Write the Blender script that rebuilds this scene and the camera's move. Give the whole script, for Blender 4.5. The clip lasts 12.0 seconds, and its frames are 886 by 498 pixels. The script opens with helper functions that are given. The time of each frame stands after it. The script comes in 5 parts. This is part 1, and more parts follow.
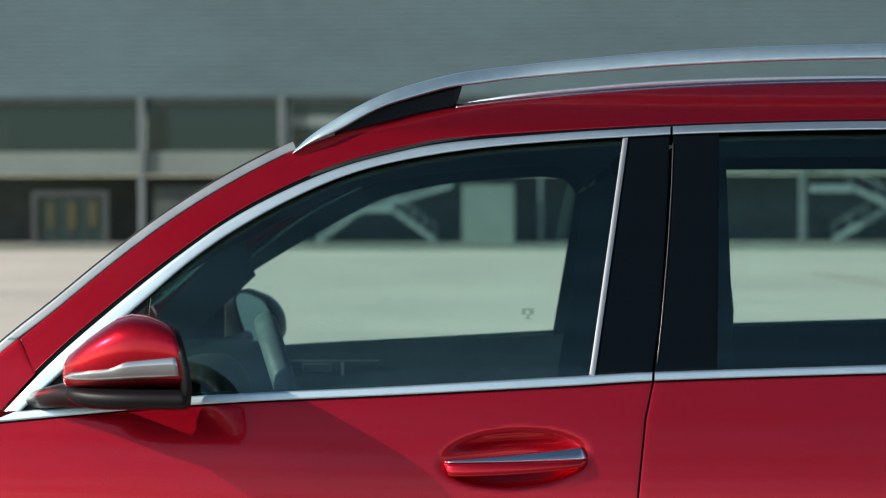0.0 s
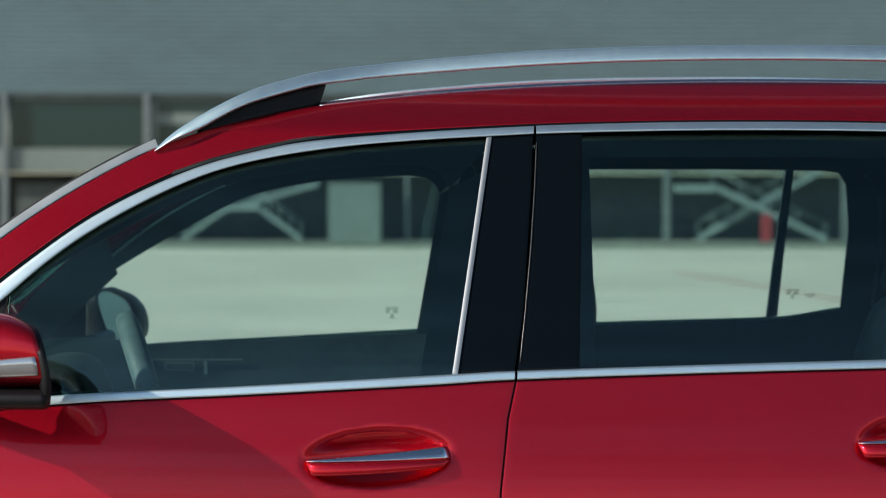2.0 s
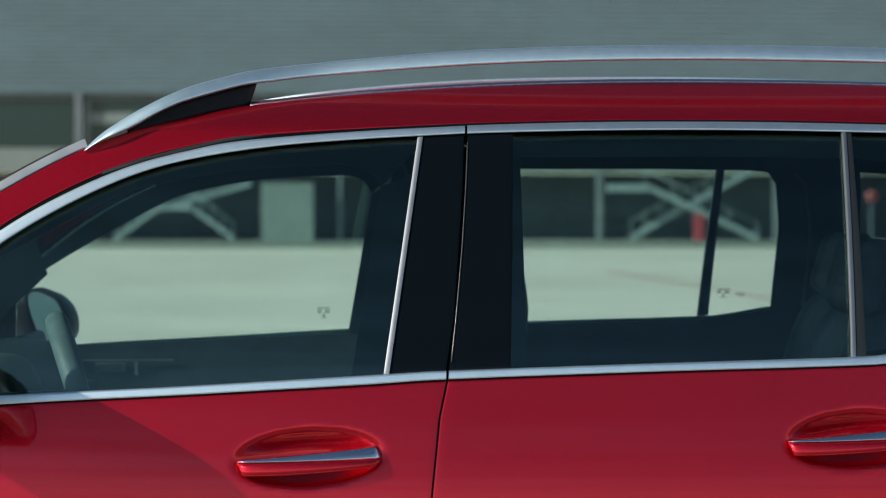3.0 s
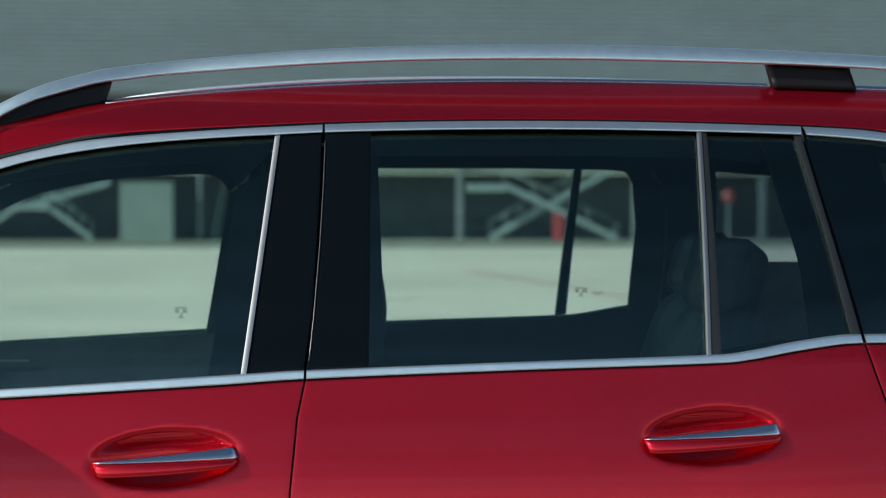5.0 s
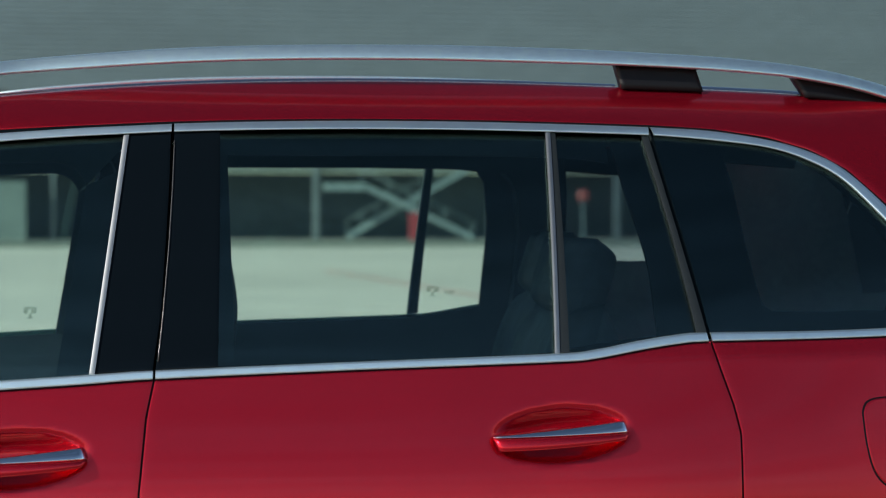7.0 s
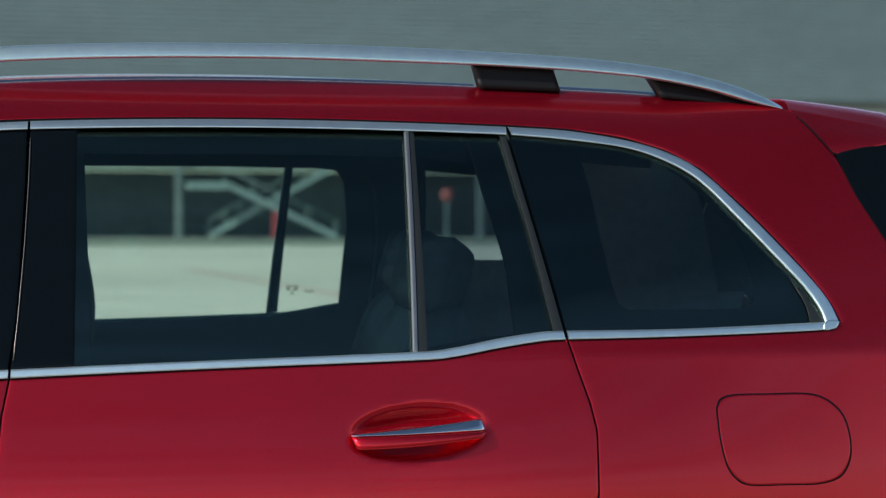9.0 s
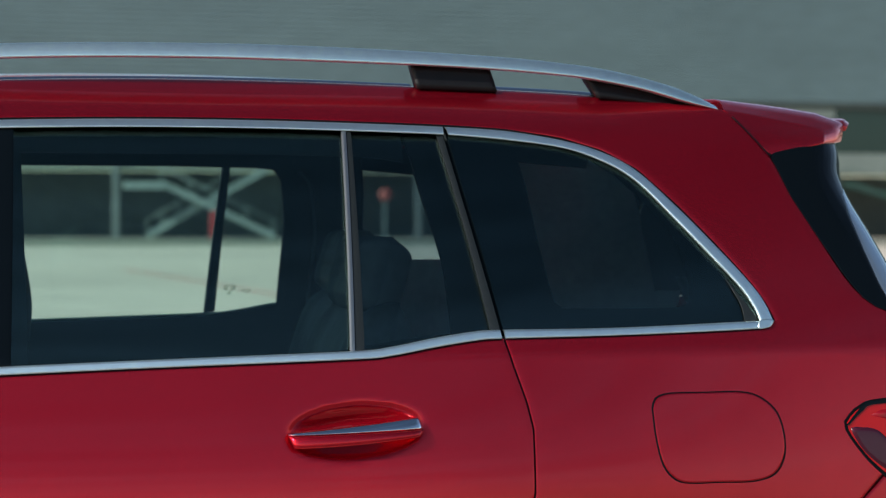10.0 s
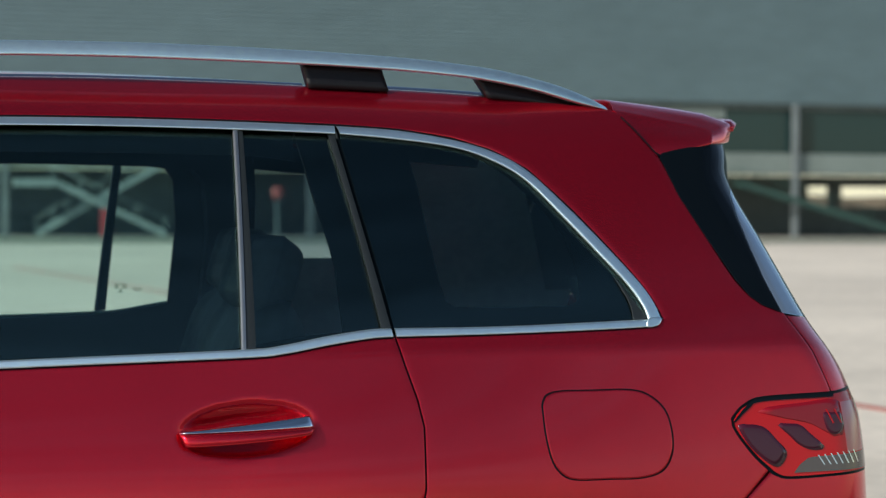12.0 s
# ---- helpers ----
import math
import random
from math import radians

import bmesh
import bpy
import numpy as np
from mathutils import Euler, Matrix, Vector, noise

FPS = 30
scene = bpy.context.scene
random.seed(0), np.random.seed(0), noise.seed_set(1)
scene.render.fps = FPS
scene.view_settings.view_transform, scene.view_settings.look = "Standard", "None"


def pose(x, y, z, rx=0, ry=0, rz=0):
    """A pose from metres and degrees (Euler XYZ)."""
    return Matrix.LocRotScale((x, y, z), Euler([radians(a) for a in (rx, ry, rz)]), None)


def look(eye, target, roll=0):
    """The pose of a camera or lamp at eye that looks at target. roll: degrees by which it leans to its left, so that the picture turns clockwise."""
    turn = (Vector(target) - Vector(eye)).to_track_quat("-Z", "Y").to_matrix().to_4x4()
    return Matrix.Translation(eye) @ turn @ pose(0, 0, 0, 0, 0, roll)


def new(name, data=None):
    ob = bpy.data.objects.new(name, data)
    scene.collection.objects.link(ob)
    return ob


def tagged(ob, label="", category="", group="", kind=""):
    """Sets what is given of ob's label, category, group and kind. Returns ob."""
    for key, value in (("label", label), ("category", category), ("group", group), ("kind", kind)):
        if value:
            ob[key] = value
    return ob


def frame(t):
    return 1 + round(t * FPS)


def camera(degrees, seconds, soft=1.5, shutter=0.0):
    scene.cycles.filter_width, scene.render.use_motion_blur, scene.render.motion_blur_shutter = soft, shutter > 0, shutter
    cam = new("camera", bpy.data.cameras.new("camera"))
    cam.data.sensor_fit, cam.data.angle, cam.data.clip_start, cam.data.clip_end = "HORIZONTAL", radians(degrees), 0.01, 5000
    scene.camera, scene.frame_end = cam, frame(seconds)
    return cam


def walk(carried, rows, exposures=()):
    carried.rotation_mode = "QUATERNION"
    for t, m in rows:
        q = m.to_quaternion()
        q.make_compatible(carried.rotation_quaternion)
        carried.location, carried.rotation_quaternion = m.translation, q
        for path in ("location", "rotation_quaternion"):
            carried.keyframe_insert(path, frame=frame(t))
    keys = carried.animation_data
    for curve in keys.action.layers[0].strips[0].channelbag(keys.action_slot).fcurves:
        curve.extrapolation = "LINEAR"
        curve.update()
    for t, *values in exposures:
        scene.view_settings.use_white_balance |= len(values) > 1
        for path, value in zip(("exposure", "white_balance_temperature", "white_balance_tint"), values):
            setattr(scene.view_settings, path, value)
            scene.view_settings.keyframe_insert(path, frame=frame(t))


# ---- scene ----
# The camera stands on a tripod beside the front door and pans towards the tail.
FOV = 22.18
ROWS = [  # seconds, eye x, y, z, heading to the left, pitch, roll
    (0.0, 0.0000, -4.2060, 1.3400, 2.500, -0.845, -0.120),
    (0.5, 0.0019, -4.2041, 1.3399, 1.690, -0.849, -0.051),
    (1.0, 0.0029, -4.2020, 1.3398, 0.794, -0.857, -0.021),
    (1.5, 0.0039, -4.2001, 1.3400, -0.049, -0.867, 0.003),
    (2.0, 0.0054, -4.1983, 1.3403, -0.888, -0.882, 0.067),
    (2.5, 0.0067, -4.1969, 1.3407, -1.748, -0.884, -0.045),
    (3.0, 0.0092, -4.1954, 1.3405, -2.582, -0.890, 0.024),
    (5.0, 0.0152, -4.1887, 1.3393, -6.114, -0.896, 0.027),
    (5.5, 0.0175, -4.1902, 1.3397, -7.104, -0.906, 0.012),
    (6.0, 0.0205, -4.1938, 1.3395, -8.084, -0.913, 0.068),
    (6.5, 0.0234, -4.1975, 1.3398, -8.888, -0.909, 0.024),
    (7.0, 0.0263, -4.2000, 1.3401, -9.751, -0.913, 0.036),
    (9.0, 0.0348, -4.2128, 1.3395, -13.204, -0.929, 0.162),
    (9.5, 0.0341, -4.2201, 1.3390, -13.975, -0.929, 0.171),
    (10.0, 0.0331, -4.2284, 1.3390, -14.771, -0.928, 0.168),
    (10.5, 0.0321, -4.2359, 1.3396, -15.504, -0.937, 0.175),
    (11.0, 0.0309, -4.2420, 1.3399, -16.255, -0.942, 0.220),
    (11.5, 0.0300, -4.2468, 1.3402, -16.890, -0.950, 0.235),
    (12.0, 0.0290, -4.2510, 1.3408, -17.498, -0.963, 0.280),
]


def eye_pose(x, y, z, heading, pitch, roll):
    a, p = radians(heading), radians(pitch)
    ahead = Vector((-math.sin(a) * math.cos(p), math.cos(a) * math.cos(p), math.sin(p)))
    return look((x, y, z), Vector((x, y, z)) + ahead, roll)


cam = camera(FOV, 12.0, soft=1.15)
cam.data.dof.use_dof = True
cam.data.dof.focus_distance = 4.40
cam.data.dof.aperture_fstop = 4.8
walk(cam, [(t, eye_pose(*row)) for t, *row in ROWS])

# ---- sky and sun ----
SUN_UP, SUN_SIDE = 29.5, 66.0  # elevation; degrees by which the sun stands towards the car's nose
sun_from = Vector((-math.sin(radians(SUN_SIDE)) * math.cos(radians(SUN_UP)),
                   -math.cos(radians(SUN_SIDE)) * math.cos(radians(SUN_UP)), math.sin(radians(SUN_UP))))
world = bpy.data.worlds.new("sky")
scene.world = world
world.use_nodes = True
wn = world.node_tree.nodes
sky = wn.new("ShaderNodeTexSky")
sky.sky_type = "NISHITA"
sky.sun_disc = False
sky.sun_elevation = radians(SUN_UP)
sky.sun_rotation = math.atan2(sun_from.x, sun_from.y)
sky.dust_density = 0.6
sky.ozone_density = 1.4
# thin streaks of high cloud
wl = world.node_tree.links
way, squash, streak = wn.new("ShaderNodeTexCoord"), wn.new("ShaderNodeMapping"), wn.new("ShaderNodeTexNoise")
squash.inputs["Scale"].default_value = (1.6, 1.6, 14.0)
streak.inputs["Scale"].default_value, streak.inputs["Detail"].default_value = 1.4, 4.0
amount, veil = wn.new("ShaderNodeMapRange"), wn.new("ShaderNodeMix")
amount.inputs["From Min"].default_value, amount.inputs["From Max"].default_value = 0.35, 0.70
amount.inputs["To Min"].default_value, amount.inputs["To Max"].default_value = 0.80, 1.38
veil.data_type, veil.blend_type = "RGBA", "MULTIPLY"
veil.inputs["Factor"].default_value = 1.0
wl.new(way.outputs["Generated"], squash.inputs[0])
wl.new(squash.outputs[0], streak.inputs["Vector"])
wl.new(streak.outputs["Fac"], amount.inputs["Value"])
wl.new(sky.outputs[0], veil.inputs[6])
# pale haze towards the horizon, deeper sky overhead
height, haze, cover = wn.new("ShaderNodeSeparateXYZ"), wn.new("ShaderNodeMapRange"), wn.new("ShaderNodeMath")
haze.interpolation_type = "SMOOTHSTEP"
haze.inputs["From Min"].default_value, haze.inputs["From Max"].default_value = 0.10, 0.85
haze.inputs["To Min"].default_value, haze.inputs["To Max"].default_value = 1.35, 0.55
cover.operation = "MULTIPLY"
wl.new(way.outputs["Generated"], height.inputs[0])
wl.new(height.outputs["Z"], haze.inputs["Value"])
wl.new(amount.outputs[0], cover.inputs[0])
wl.new(haze.outputs[0], cover.inputs[1])
wl.new(cover.outputs[0], veil.inputs[7])
wl.new(veil.outputs[2], wn["Background"].inputs[0])
wn["Background"].inputs[1].default_value = 0.110
lamp = bpy.data.lights.new("sun", "SUN")
lamp.energy, lamp.angle, lamp.color = 5.0, radians(0.53), (1.0, 0.94, 0.86)
sun = new("sun", lamp)
sun.matrix_world = look(sun_from * 60, (0, 0, 0))
scene.view_settings.exposure = 0.05

# ---- materials ----
def material(name, color, rough=0.5, metal=0.0, **more):
    m = bpy.data.materials.new(name)
    m.use_nodes = True
    b = m.node_tree.nodes["Principled BSDF"]
    b.inputs["Base Color"].default_value = (*color, 1)
    b.inputs["Roughness"].default_value = rough
    b.inputs["Metallic"].default_value = metal
    for key, value in more.items():
        b.inputs[key.replace("_", " ")].default_value = value
    return m


def noise_node(m, scale, detail=4.0, stretch=(1, 1, 1), seed=0.0):
    n, l = m.node_tree.nodes, m.node_tree.links
    co, mp, t = n.new("ShaderNodeTexCoord"), n.new("ShaderNodeMapping"), n.new("ShaderNodeTexNoise")
    mp.inputs["Scale"].default_value = stretch
    mp.inputs["Location"].default_value = (seed, seed * 0.7, seed * 1.3)
    t.inputs["Scale"].default_value, t.inputs["Detail"].default_value = scale, detail
    l.new(co.outputs["Object"], mp.inputs[0])
    l.new(mp.outputs[0], t.inputs["Vector"])
    return t.outputs["Fac"]


def mottle(m, scales, darkest=0.75, lightest=1.15, stretch=(1, 1, 1)):
    """Varies the base colour by noise at each of the given scales."""
    n, l = m.node_tree.nodes, m.node_tree.links
    b = n["Principled BSDF"]
    base = list(b.inputs["Base Color"].default_value)
    last = None
    for k, s in enumerate(scales):
        ramp, mix = n.new("ShaderNodeMapRange"), n.new("ShaderNodeMix")
        ramp.inputs["From Min"].default_value, ramp.inputs["From Max"].default_value = 0.3, 0.7
        ramp.inputs["To Min"].default_value, ramp.inputs["To Max"].default_value = darkest, lightest
        l.new(noise_node(m, s, 5.0, stretch, 3.1 * k), ramp.inputs["Value"])
        mix.data_type, mix.blend_type = "RGBA", "MULTIPLY"
        mix.inputs["Factor"].default_value = 1.0
        if last:
            l.new(last, mix.inputs[6])
        else:
            mix.inputs[6].default_value = base
        l.new(ramp.outputs[0], mix.inputs[7])
        last = mix.outputs[2]
    l.new(last, b.inputs["Base Color"])
    return m


def relief(m, scale, strength, distance=0.002, stretch=(1, 1, 1)):
    n, l = m.node_tree.nodes, m.node_tree.links
    bump = n.new("ShaderNodeBump")
    bump.inputs["Strength"].default_value, bump.inputs["Distance"].default_value = strength, distance
    l.new(noise_node(m, scale, 3.0, stretch, 7.7), bump.inputs["Height"])
    l.new(bump.outputs[0], n["Principled BSDF"].inputs["Normal"])
    return m


def glazing(name, tint, ior=1.60):
    """A clear pane: the tint lets light through at each face, and the gloss follows Fresnel."""
    m = bpy.data.materials.new(name)
    m.use_nodes = True
    n, l = m.node_tree.nodes, m.node_tree.links
    n.remove(n["Principled BSDF"])
    clear, gloss, fresnel, mix = (n.new("ShaderNode" + k) for k in ("BsdfTransparent", "BsdfGlossy", "Fresnel", "MixShader"))
    clear.inputs[0].default_value = (*tint, 1)
    gloss.inputs["Roughness"].default_value = 0.0
    gloss.inputs["Color"].default_value = (0.72, 1.0, 0.92, 1)
    fresnel.inputs["IOR"].default_value = ior
    l.new(fresnel.outputs[0], mix.inputs[0])
    l.new(clear.outputs[0], mix.inputs[1])
    l.new(gloss.outputs[0], mix.inputs[2])
    l.new(mix.outputs[0], n["Material Output"].inputs["Surface"])
    return m


def car_paint(name, body, flakes, pigment):
    """A metallic base under clear lacquer, with a broad lobe of tilted flakes and a dyed layer added."""
    m = material(name, body, 0.24, 1.0, Coat_Weight=0.6, Coat_Roughness=0.012)
    mottle(m, (1100.0, 5.0), 0.93, 1.07)
    n, l = m.node_tree.nodes, m.node_tree.links
    lobe, both = n.new("ShaderNodeBsdfGlossy"), n.new("ShaderNodeAddShader")
    lobe.distribution = "BECKMANN"
    lobe.inputs["Color"].default_value = (*flakes, 1)
    lobe.inputs["Roughness"].default_value = 0.66
    dye, all_three = n.new("ShaderNodeBsdfDiffuse"), n.new("ShaderNodeAddShader")
    dye.inputs["Color"].default_value = (*pigment, 1)
    l.new(n["Principled BSDF"].outputs[0], both.inputs[0])
    l.new(lobe.outputs[0], both.inputs[1])
    l.new(both.outputs[0], all_three.inputs[0])
    l.new(dye.outputs[0], all_three.inputs[1])
    l.new(all_three.outputs[0], n["Material Output"].inputs["Surface"])
    return m


RED = car_paint("red paint", (0.38, 0.005, 0.012), (0.060, 0.0005, 0.002), (0.062, 0.0010, 0.004))
CHROME = material("satin chrome", (0.80, 0.97, 1.0), 0.40, 1.0)
mottle(CHROME, (30.0,), 0.94, 1.04)
POLISHED = material("polished chrome", (0.86, 0.90, 0.93), 0.07, 1.0)
BRIGHT = material("bright chrome", (0.76, 0.78, 0.78), 0.18, 1.0)
PIANO = material("gloss black", (0.003, 0.0055, 0.008), 0.05, 0.0, Specular_IOR_Level=0.09)
PLASTIC = mottle(material("black plastic", (0.006, 0.006, 0.007), 0.45, 0.0, Specular_IOR_Level=0.25), (120.0,), 0.85, 1.15)
RUBBER = mottle(material("black rubber", (0.010, 0.010, 0.011), 0.6), (80.0,), 0.8, 1.2)
TRIM = mottle(material("dark cabin trim", (0.012, 0.018, 0.019), 0.6, 0.0, Specular_IOR_Level=0.06), (60.0, 9.0), 0.85, 1.15)
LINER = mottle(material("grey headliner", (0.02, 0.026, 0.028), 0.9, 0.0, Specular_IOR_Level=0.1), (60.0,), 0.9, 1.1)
LEATHER = relief(mottle(material("grey leather", (0.105, 0.124, 0.130), 0.55, 0.0, Specular_IOR_Level=0.25), (40.0, 8.0), 0.85, 1.15), 500.0, 0.3)
GLASS = glazing("green tinted glass", (0.895, 0.985, 0.965))
PRIVACY = glazing("dark privacy glass", (0.74, 0.82, 0.83), 1.60)
LENS_RED = material("red lamp lens", (0.46, 0.004, 0.007), 0.12, 0.0, Specular_IOR_Level=0.25)
LENS_DARK = material("smoked lamp lens", (0.050, 0.008, 0.020), 0.08, 0.0, Specular_IOR_Level=0.3)
LENS_CLEAR = material("clear lamp lens", (0.09, 0.07, 0.065), 0.10, 0.2)
SILVER = material("silver indicator lens", (0.44, 0.46, 0.48), 0.12, 0.7, Coat_Weight=1.0)
MIRROR = material("mirror glass", (0.85, 0.9, 0.9), 0.0, 1.0)
TYRE = mottle(material("tyre rubber", (0.015, 0.015, 0.016), 0.8), (50.0,), 0.8, 1.2)
ALLOY = material("alloy wheel", (0.45, 0.46, 0.48), 0.25, 1.0)
UNDER = material("dark underbody", (0.012, 0.012, 0.012), 0.7)
CONCRETE = relief(mottle(material("light concrete", (0.64, 0.585, 0.485), 0.75), (0.05, 0.35, 6.0), 0.88, 1.10), 60.0, 0.3)
CLADDING = mottle(material("grey metal cladding", (0.116, 0.174, 0.188), 0.45, 0.3), (0.08, 0.5), 0.92, 1.06, (1, 1, 4))
STEEL = mottle(material("pale painted steel", (0.20, 0.26, 0.26), 0.5), (0.6, 4.0), 0.9, 1.08)
FASCIA = mottle(material("pale concrete fascia", (0.150, 0.190, 0.176), 0.7), (0.3, 2.5), 0.88, 1.08)
RIBBON = material("dark green window glass", (0.012, 0.032, 0.032), 0.08, 0.0, Specular_IOR_Level=0.35)
# shade of the hall's recess and underside is put into this wall colour
SHADE_WALL = mottle(material("shaded wall grey", (0.050, 0.066, 0.062), 0.7), (0.4, 2.0), 0.8, 1.2)
KERB = mottle(material("grey kerb stone", (0.19, 0.205, 0.155), 0.8), (0.5, 5.0), 0.85, 1.1)
GREEN_STEEL = mottle(material("dark green painted steel", (0.020, 0.060, 0.050), 0.5), (0.6, 4.0), 0.85, 1.1)
YELLOW = material("faded yellow board", (0.045, 0.042, 0.012), 0.6)
LINE_RED = mottle(material("worn red line paint", (0.42, 0.12, 0.09), 0.8), (1.5, 12.0), 0.7, 1.3)
HILL = mottle(material("dry brown scrub", (0.11, 0.09, 0.06), 0.9), (0.02, 0.2), 0.6, 1.4)
COLUMN = mottle(material("grey painted column", (0.12, 0.145, 0.15), 0.5), (0.6, 4.0), 0.9, 1.08)
GRIP = relief(mottle(material("perforated grey leather", (0.085, 0.116, 0.124), 0.5, 0.0, Specular_IOR_Level=0.3), (40.0, 8.0), 0.85, 1.15), 260.0, 0.6)
TARMAC = relief(mottle(material("worn brown tarmac", (0.20, 0.170, 0.145), 0.85), (0.3, 3.0, 40.0), 0.85, 1.12), 120.0, 0.4)
PANEL = material("grey panel edge", (0.15, 0.18, 0.19), 0.4, 0.3)
GREY_TRIM = mottle(material("grey satin trim", (0.34, 0.36, 0.37), 0.45, 1.0), (30.0,), 0.94, 1.04)
PALE_TRIM = mottle(material("pale satin trim", (0.50, 0.53, 0.53), 0.5, 1.0), (30.0,), 0.94, 1.04)
SEAL = mottle(material("grey door seal", (0.055, 0.070, 0.078), 0.6, 0.0, Specular_IOR_Level=0.2), (40.0,), 0.85, 1.15)
EDGE_GLINT = material("edge glint grey", (0.10, 0.10, 0.10), 0.22, 0.6)
ETCHED = glazing("etched glass mark", (0.80, 0.83, 0.80))
MOULD = mottle(material("grey moulding", (0.50, 0.54, 0.54), 0.35, 0.7), (20.0,), 0.9, 1.1)
# the sky's reflection is put into this lighter, part-metal glass colour
REAR_GLASS_SHEEN = material("rear glass with sky sheen", (0.26, 0.32, 0.38), 0.05, 0.55)
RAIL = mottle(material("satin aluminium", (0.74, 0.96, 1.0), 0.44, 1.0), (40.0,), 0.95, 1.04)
DIVIDER = mottle(material("dark grey satin strip", (0.013, 0.017, 0.018), 0.40), (60.0,), 0.9, 1.1)
BOOT = mottle(material("grey boot lining", (0.44, 0.56, 0.60), 0.9, 0.0, Specular_IOR_Level=0.1), (60.0, 9.0), 0.9, 1.1)
FRAME_DARK = mottle(material("dark painted frame", (0.038, 0.048, 0.048), 0.5), (2.0,), 0.9, 1.1)
TAIL_PANE = glazing("dark tailgate glass", (0.35, 0.40, 0.40), 1.46)
CARD = mottle(material("dark blue grey door lining", (0.030, 0.041, 0.049), 0.6, 0.0, Specular_IOR_Level=0.15), (40.0, 6.0), 0.85, 1.15)
INK = material("black glass print", (0.003, 0.006, 0.008), 0.3, 0.0, Specular_IOR_Level=0.05)
LENS_CRIMSON = material("crimson lamp lens", (0.22, 0.004, 0.012), 0.12, 0.0, Specular_IOR_Level=0.3)
LENS_SHEEN = material("red lamp lens with pale sheen", (0.42, 0.06, 0.07), 0.15, 0.0, Specular_IOR_Level=0.7)

# ---- building blocks ----
def part(name, verts, faces, mat, parent=None, label="", smooth=True):
    me = bpy.data.meshes.new(name)
    me.from_pydata([tuple(map(float, v)) for v in verts], [], faces)
    me.validate()
    bm = bmesh.new()
    bm.from_mesh(me)
    bmesh.ops.recalc_face_normals(bm, faces=bm.faces)
    bm.to_mesh(me)
    bm.free()
    for f in me.polygons:
        f.use_smooth = smooth
    me.materials.append(mat)
    ob = new(name, me)
    if parent:
        ob.parent = parent
        if parent.parent is None and parent.type == "EMPTY":
            ob.matrix_parent_inverse = parent.matrix_world.inverted()
    if label:
        tagged(ob, label=label)
    return ob


def spline(points, n):
    """n points at even steps along a smooth curve through the given ones."""
    p = np.array(points, float)
    if len(p) == 2:
        return p[0] + np.linspace(0, 1, n)[:, None] * (p[1] - p[0])
    q = np.vstack([2 * p[0] - p[1], p, 2 * p[-1] - p[-2]])
    fine = []
    for i in range(1, len(q) - 2):
        a, b, c, d = q[i - 1:i + 3]
        for u in np.linspace(0, 1, 24, endpoint=False):
            fine.append(0.5 * (2 * b + (c - a) * u + (2 * a - 5 * b + 4 * c - d) * u * u + (3 * b - a - 3 * c + d) * u ** 3))
    fine = np.array(fine + [q[-2]])
    s = np.r_[0, np.cumsum(np.linalg.norm(np.diff(fine, axis=0), axis=1))]
    want = np.linspace(0, s[-1], n)
    return np.stack([np.interp(want, s, fine[:, k]) for k in range(p.shape[1])], 1)


def between(curve, x0, x1, n=40):
    """The stretch of a curve, given as points with rising x, from x0 to x1."""
    c = spline(curve, 400)
    xs = np.linspace(x0, x1, n)
    return np.stack([xs, np.interp(xs, c[:, 0], c[:, 1])], 1)


def resample(c, n):
    c = np.array(c, float)
    s = np.r_[0, np.cumsum(np.linalg.norm(np.diff(c, axis=0), axis=1))]
    w = np.linspace(0, s[-1], n) if np.isscalar(n) else np.array(n) * s[-1]
    return np.stack([np.interp(w, s, c[:, k]) for k in range(c.shape[1])], 1)


def length(c):
    return np.linalg.norm(np.diff(c, axis=0), axis=1).sum()


def steps(total, n, rim):
    """n parameters from 0 to 1, with two more near each end to hold a rounded edge."""
    inner = np.linspace(0, 1, n)
    if not rim:
        return inner
    e = np.array([0.0022, 0.0055]) / total
    return np.unique(np.r_[0, e, inner[(inner > e[1] * 1.5) & (inner < 1 - e[1] * 1.5)], 1 - e, 1])


REAR = spline([(0.20, 2.285), (0.45, 2.350), (0.70, 2.371), (0.88, 2.363), (0.96, 2.338), (1.02, 2.308), (1.116, 2.240), (1.288, 2.156),
               (1.40, 2.106), (1.49, 2.112), (1.70, 2.09)], 200) + np.array((0.0, 0.024))
CORNER, MID = 0.13, 0.86  # rounding of the rear corner; the car's middle plane


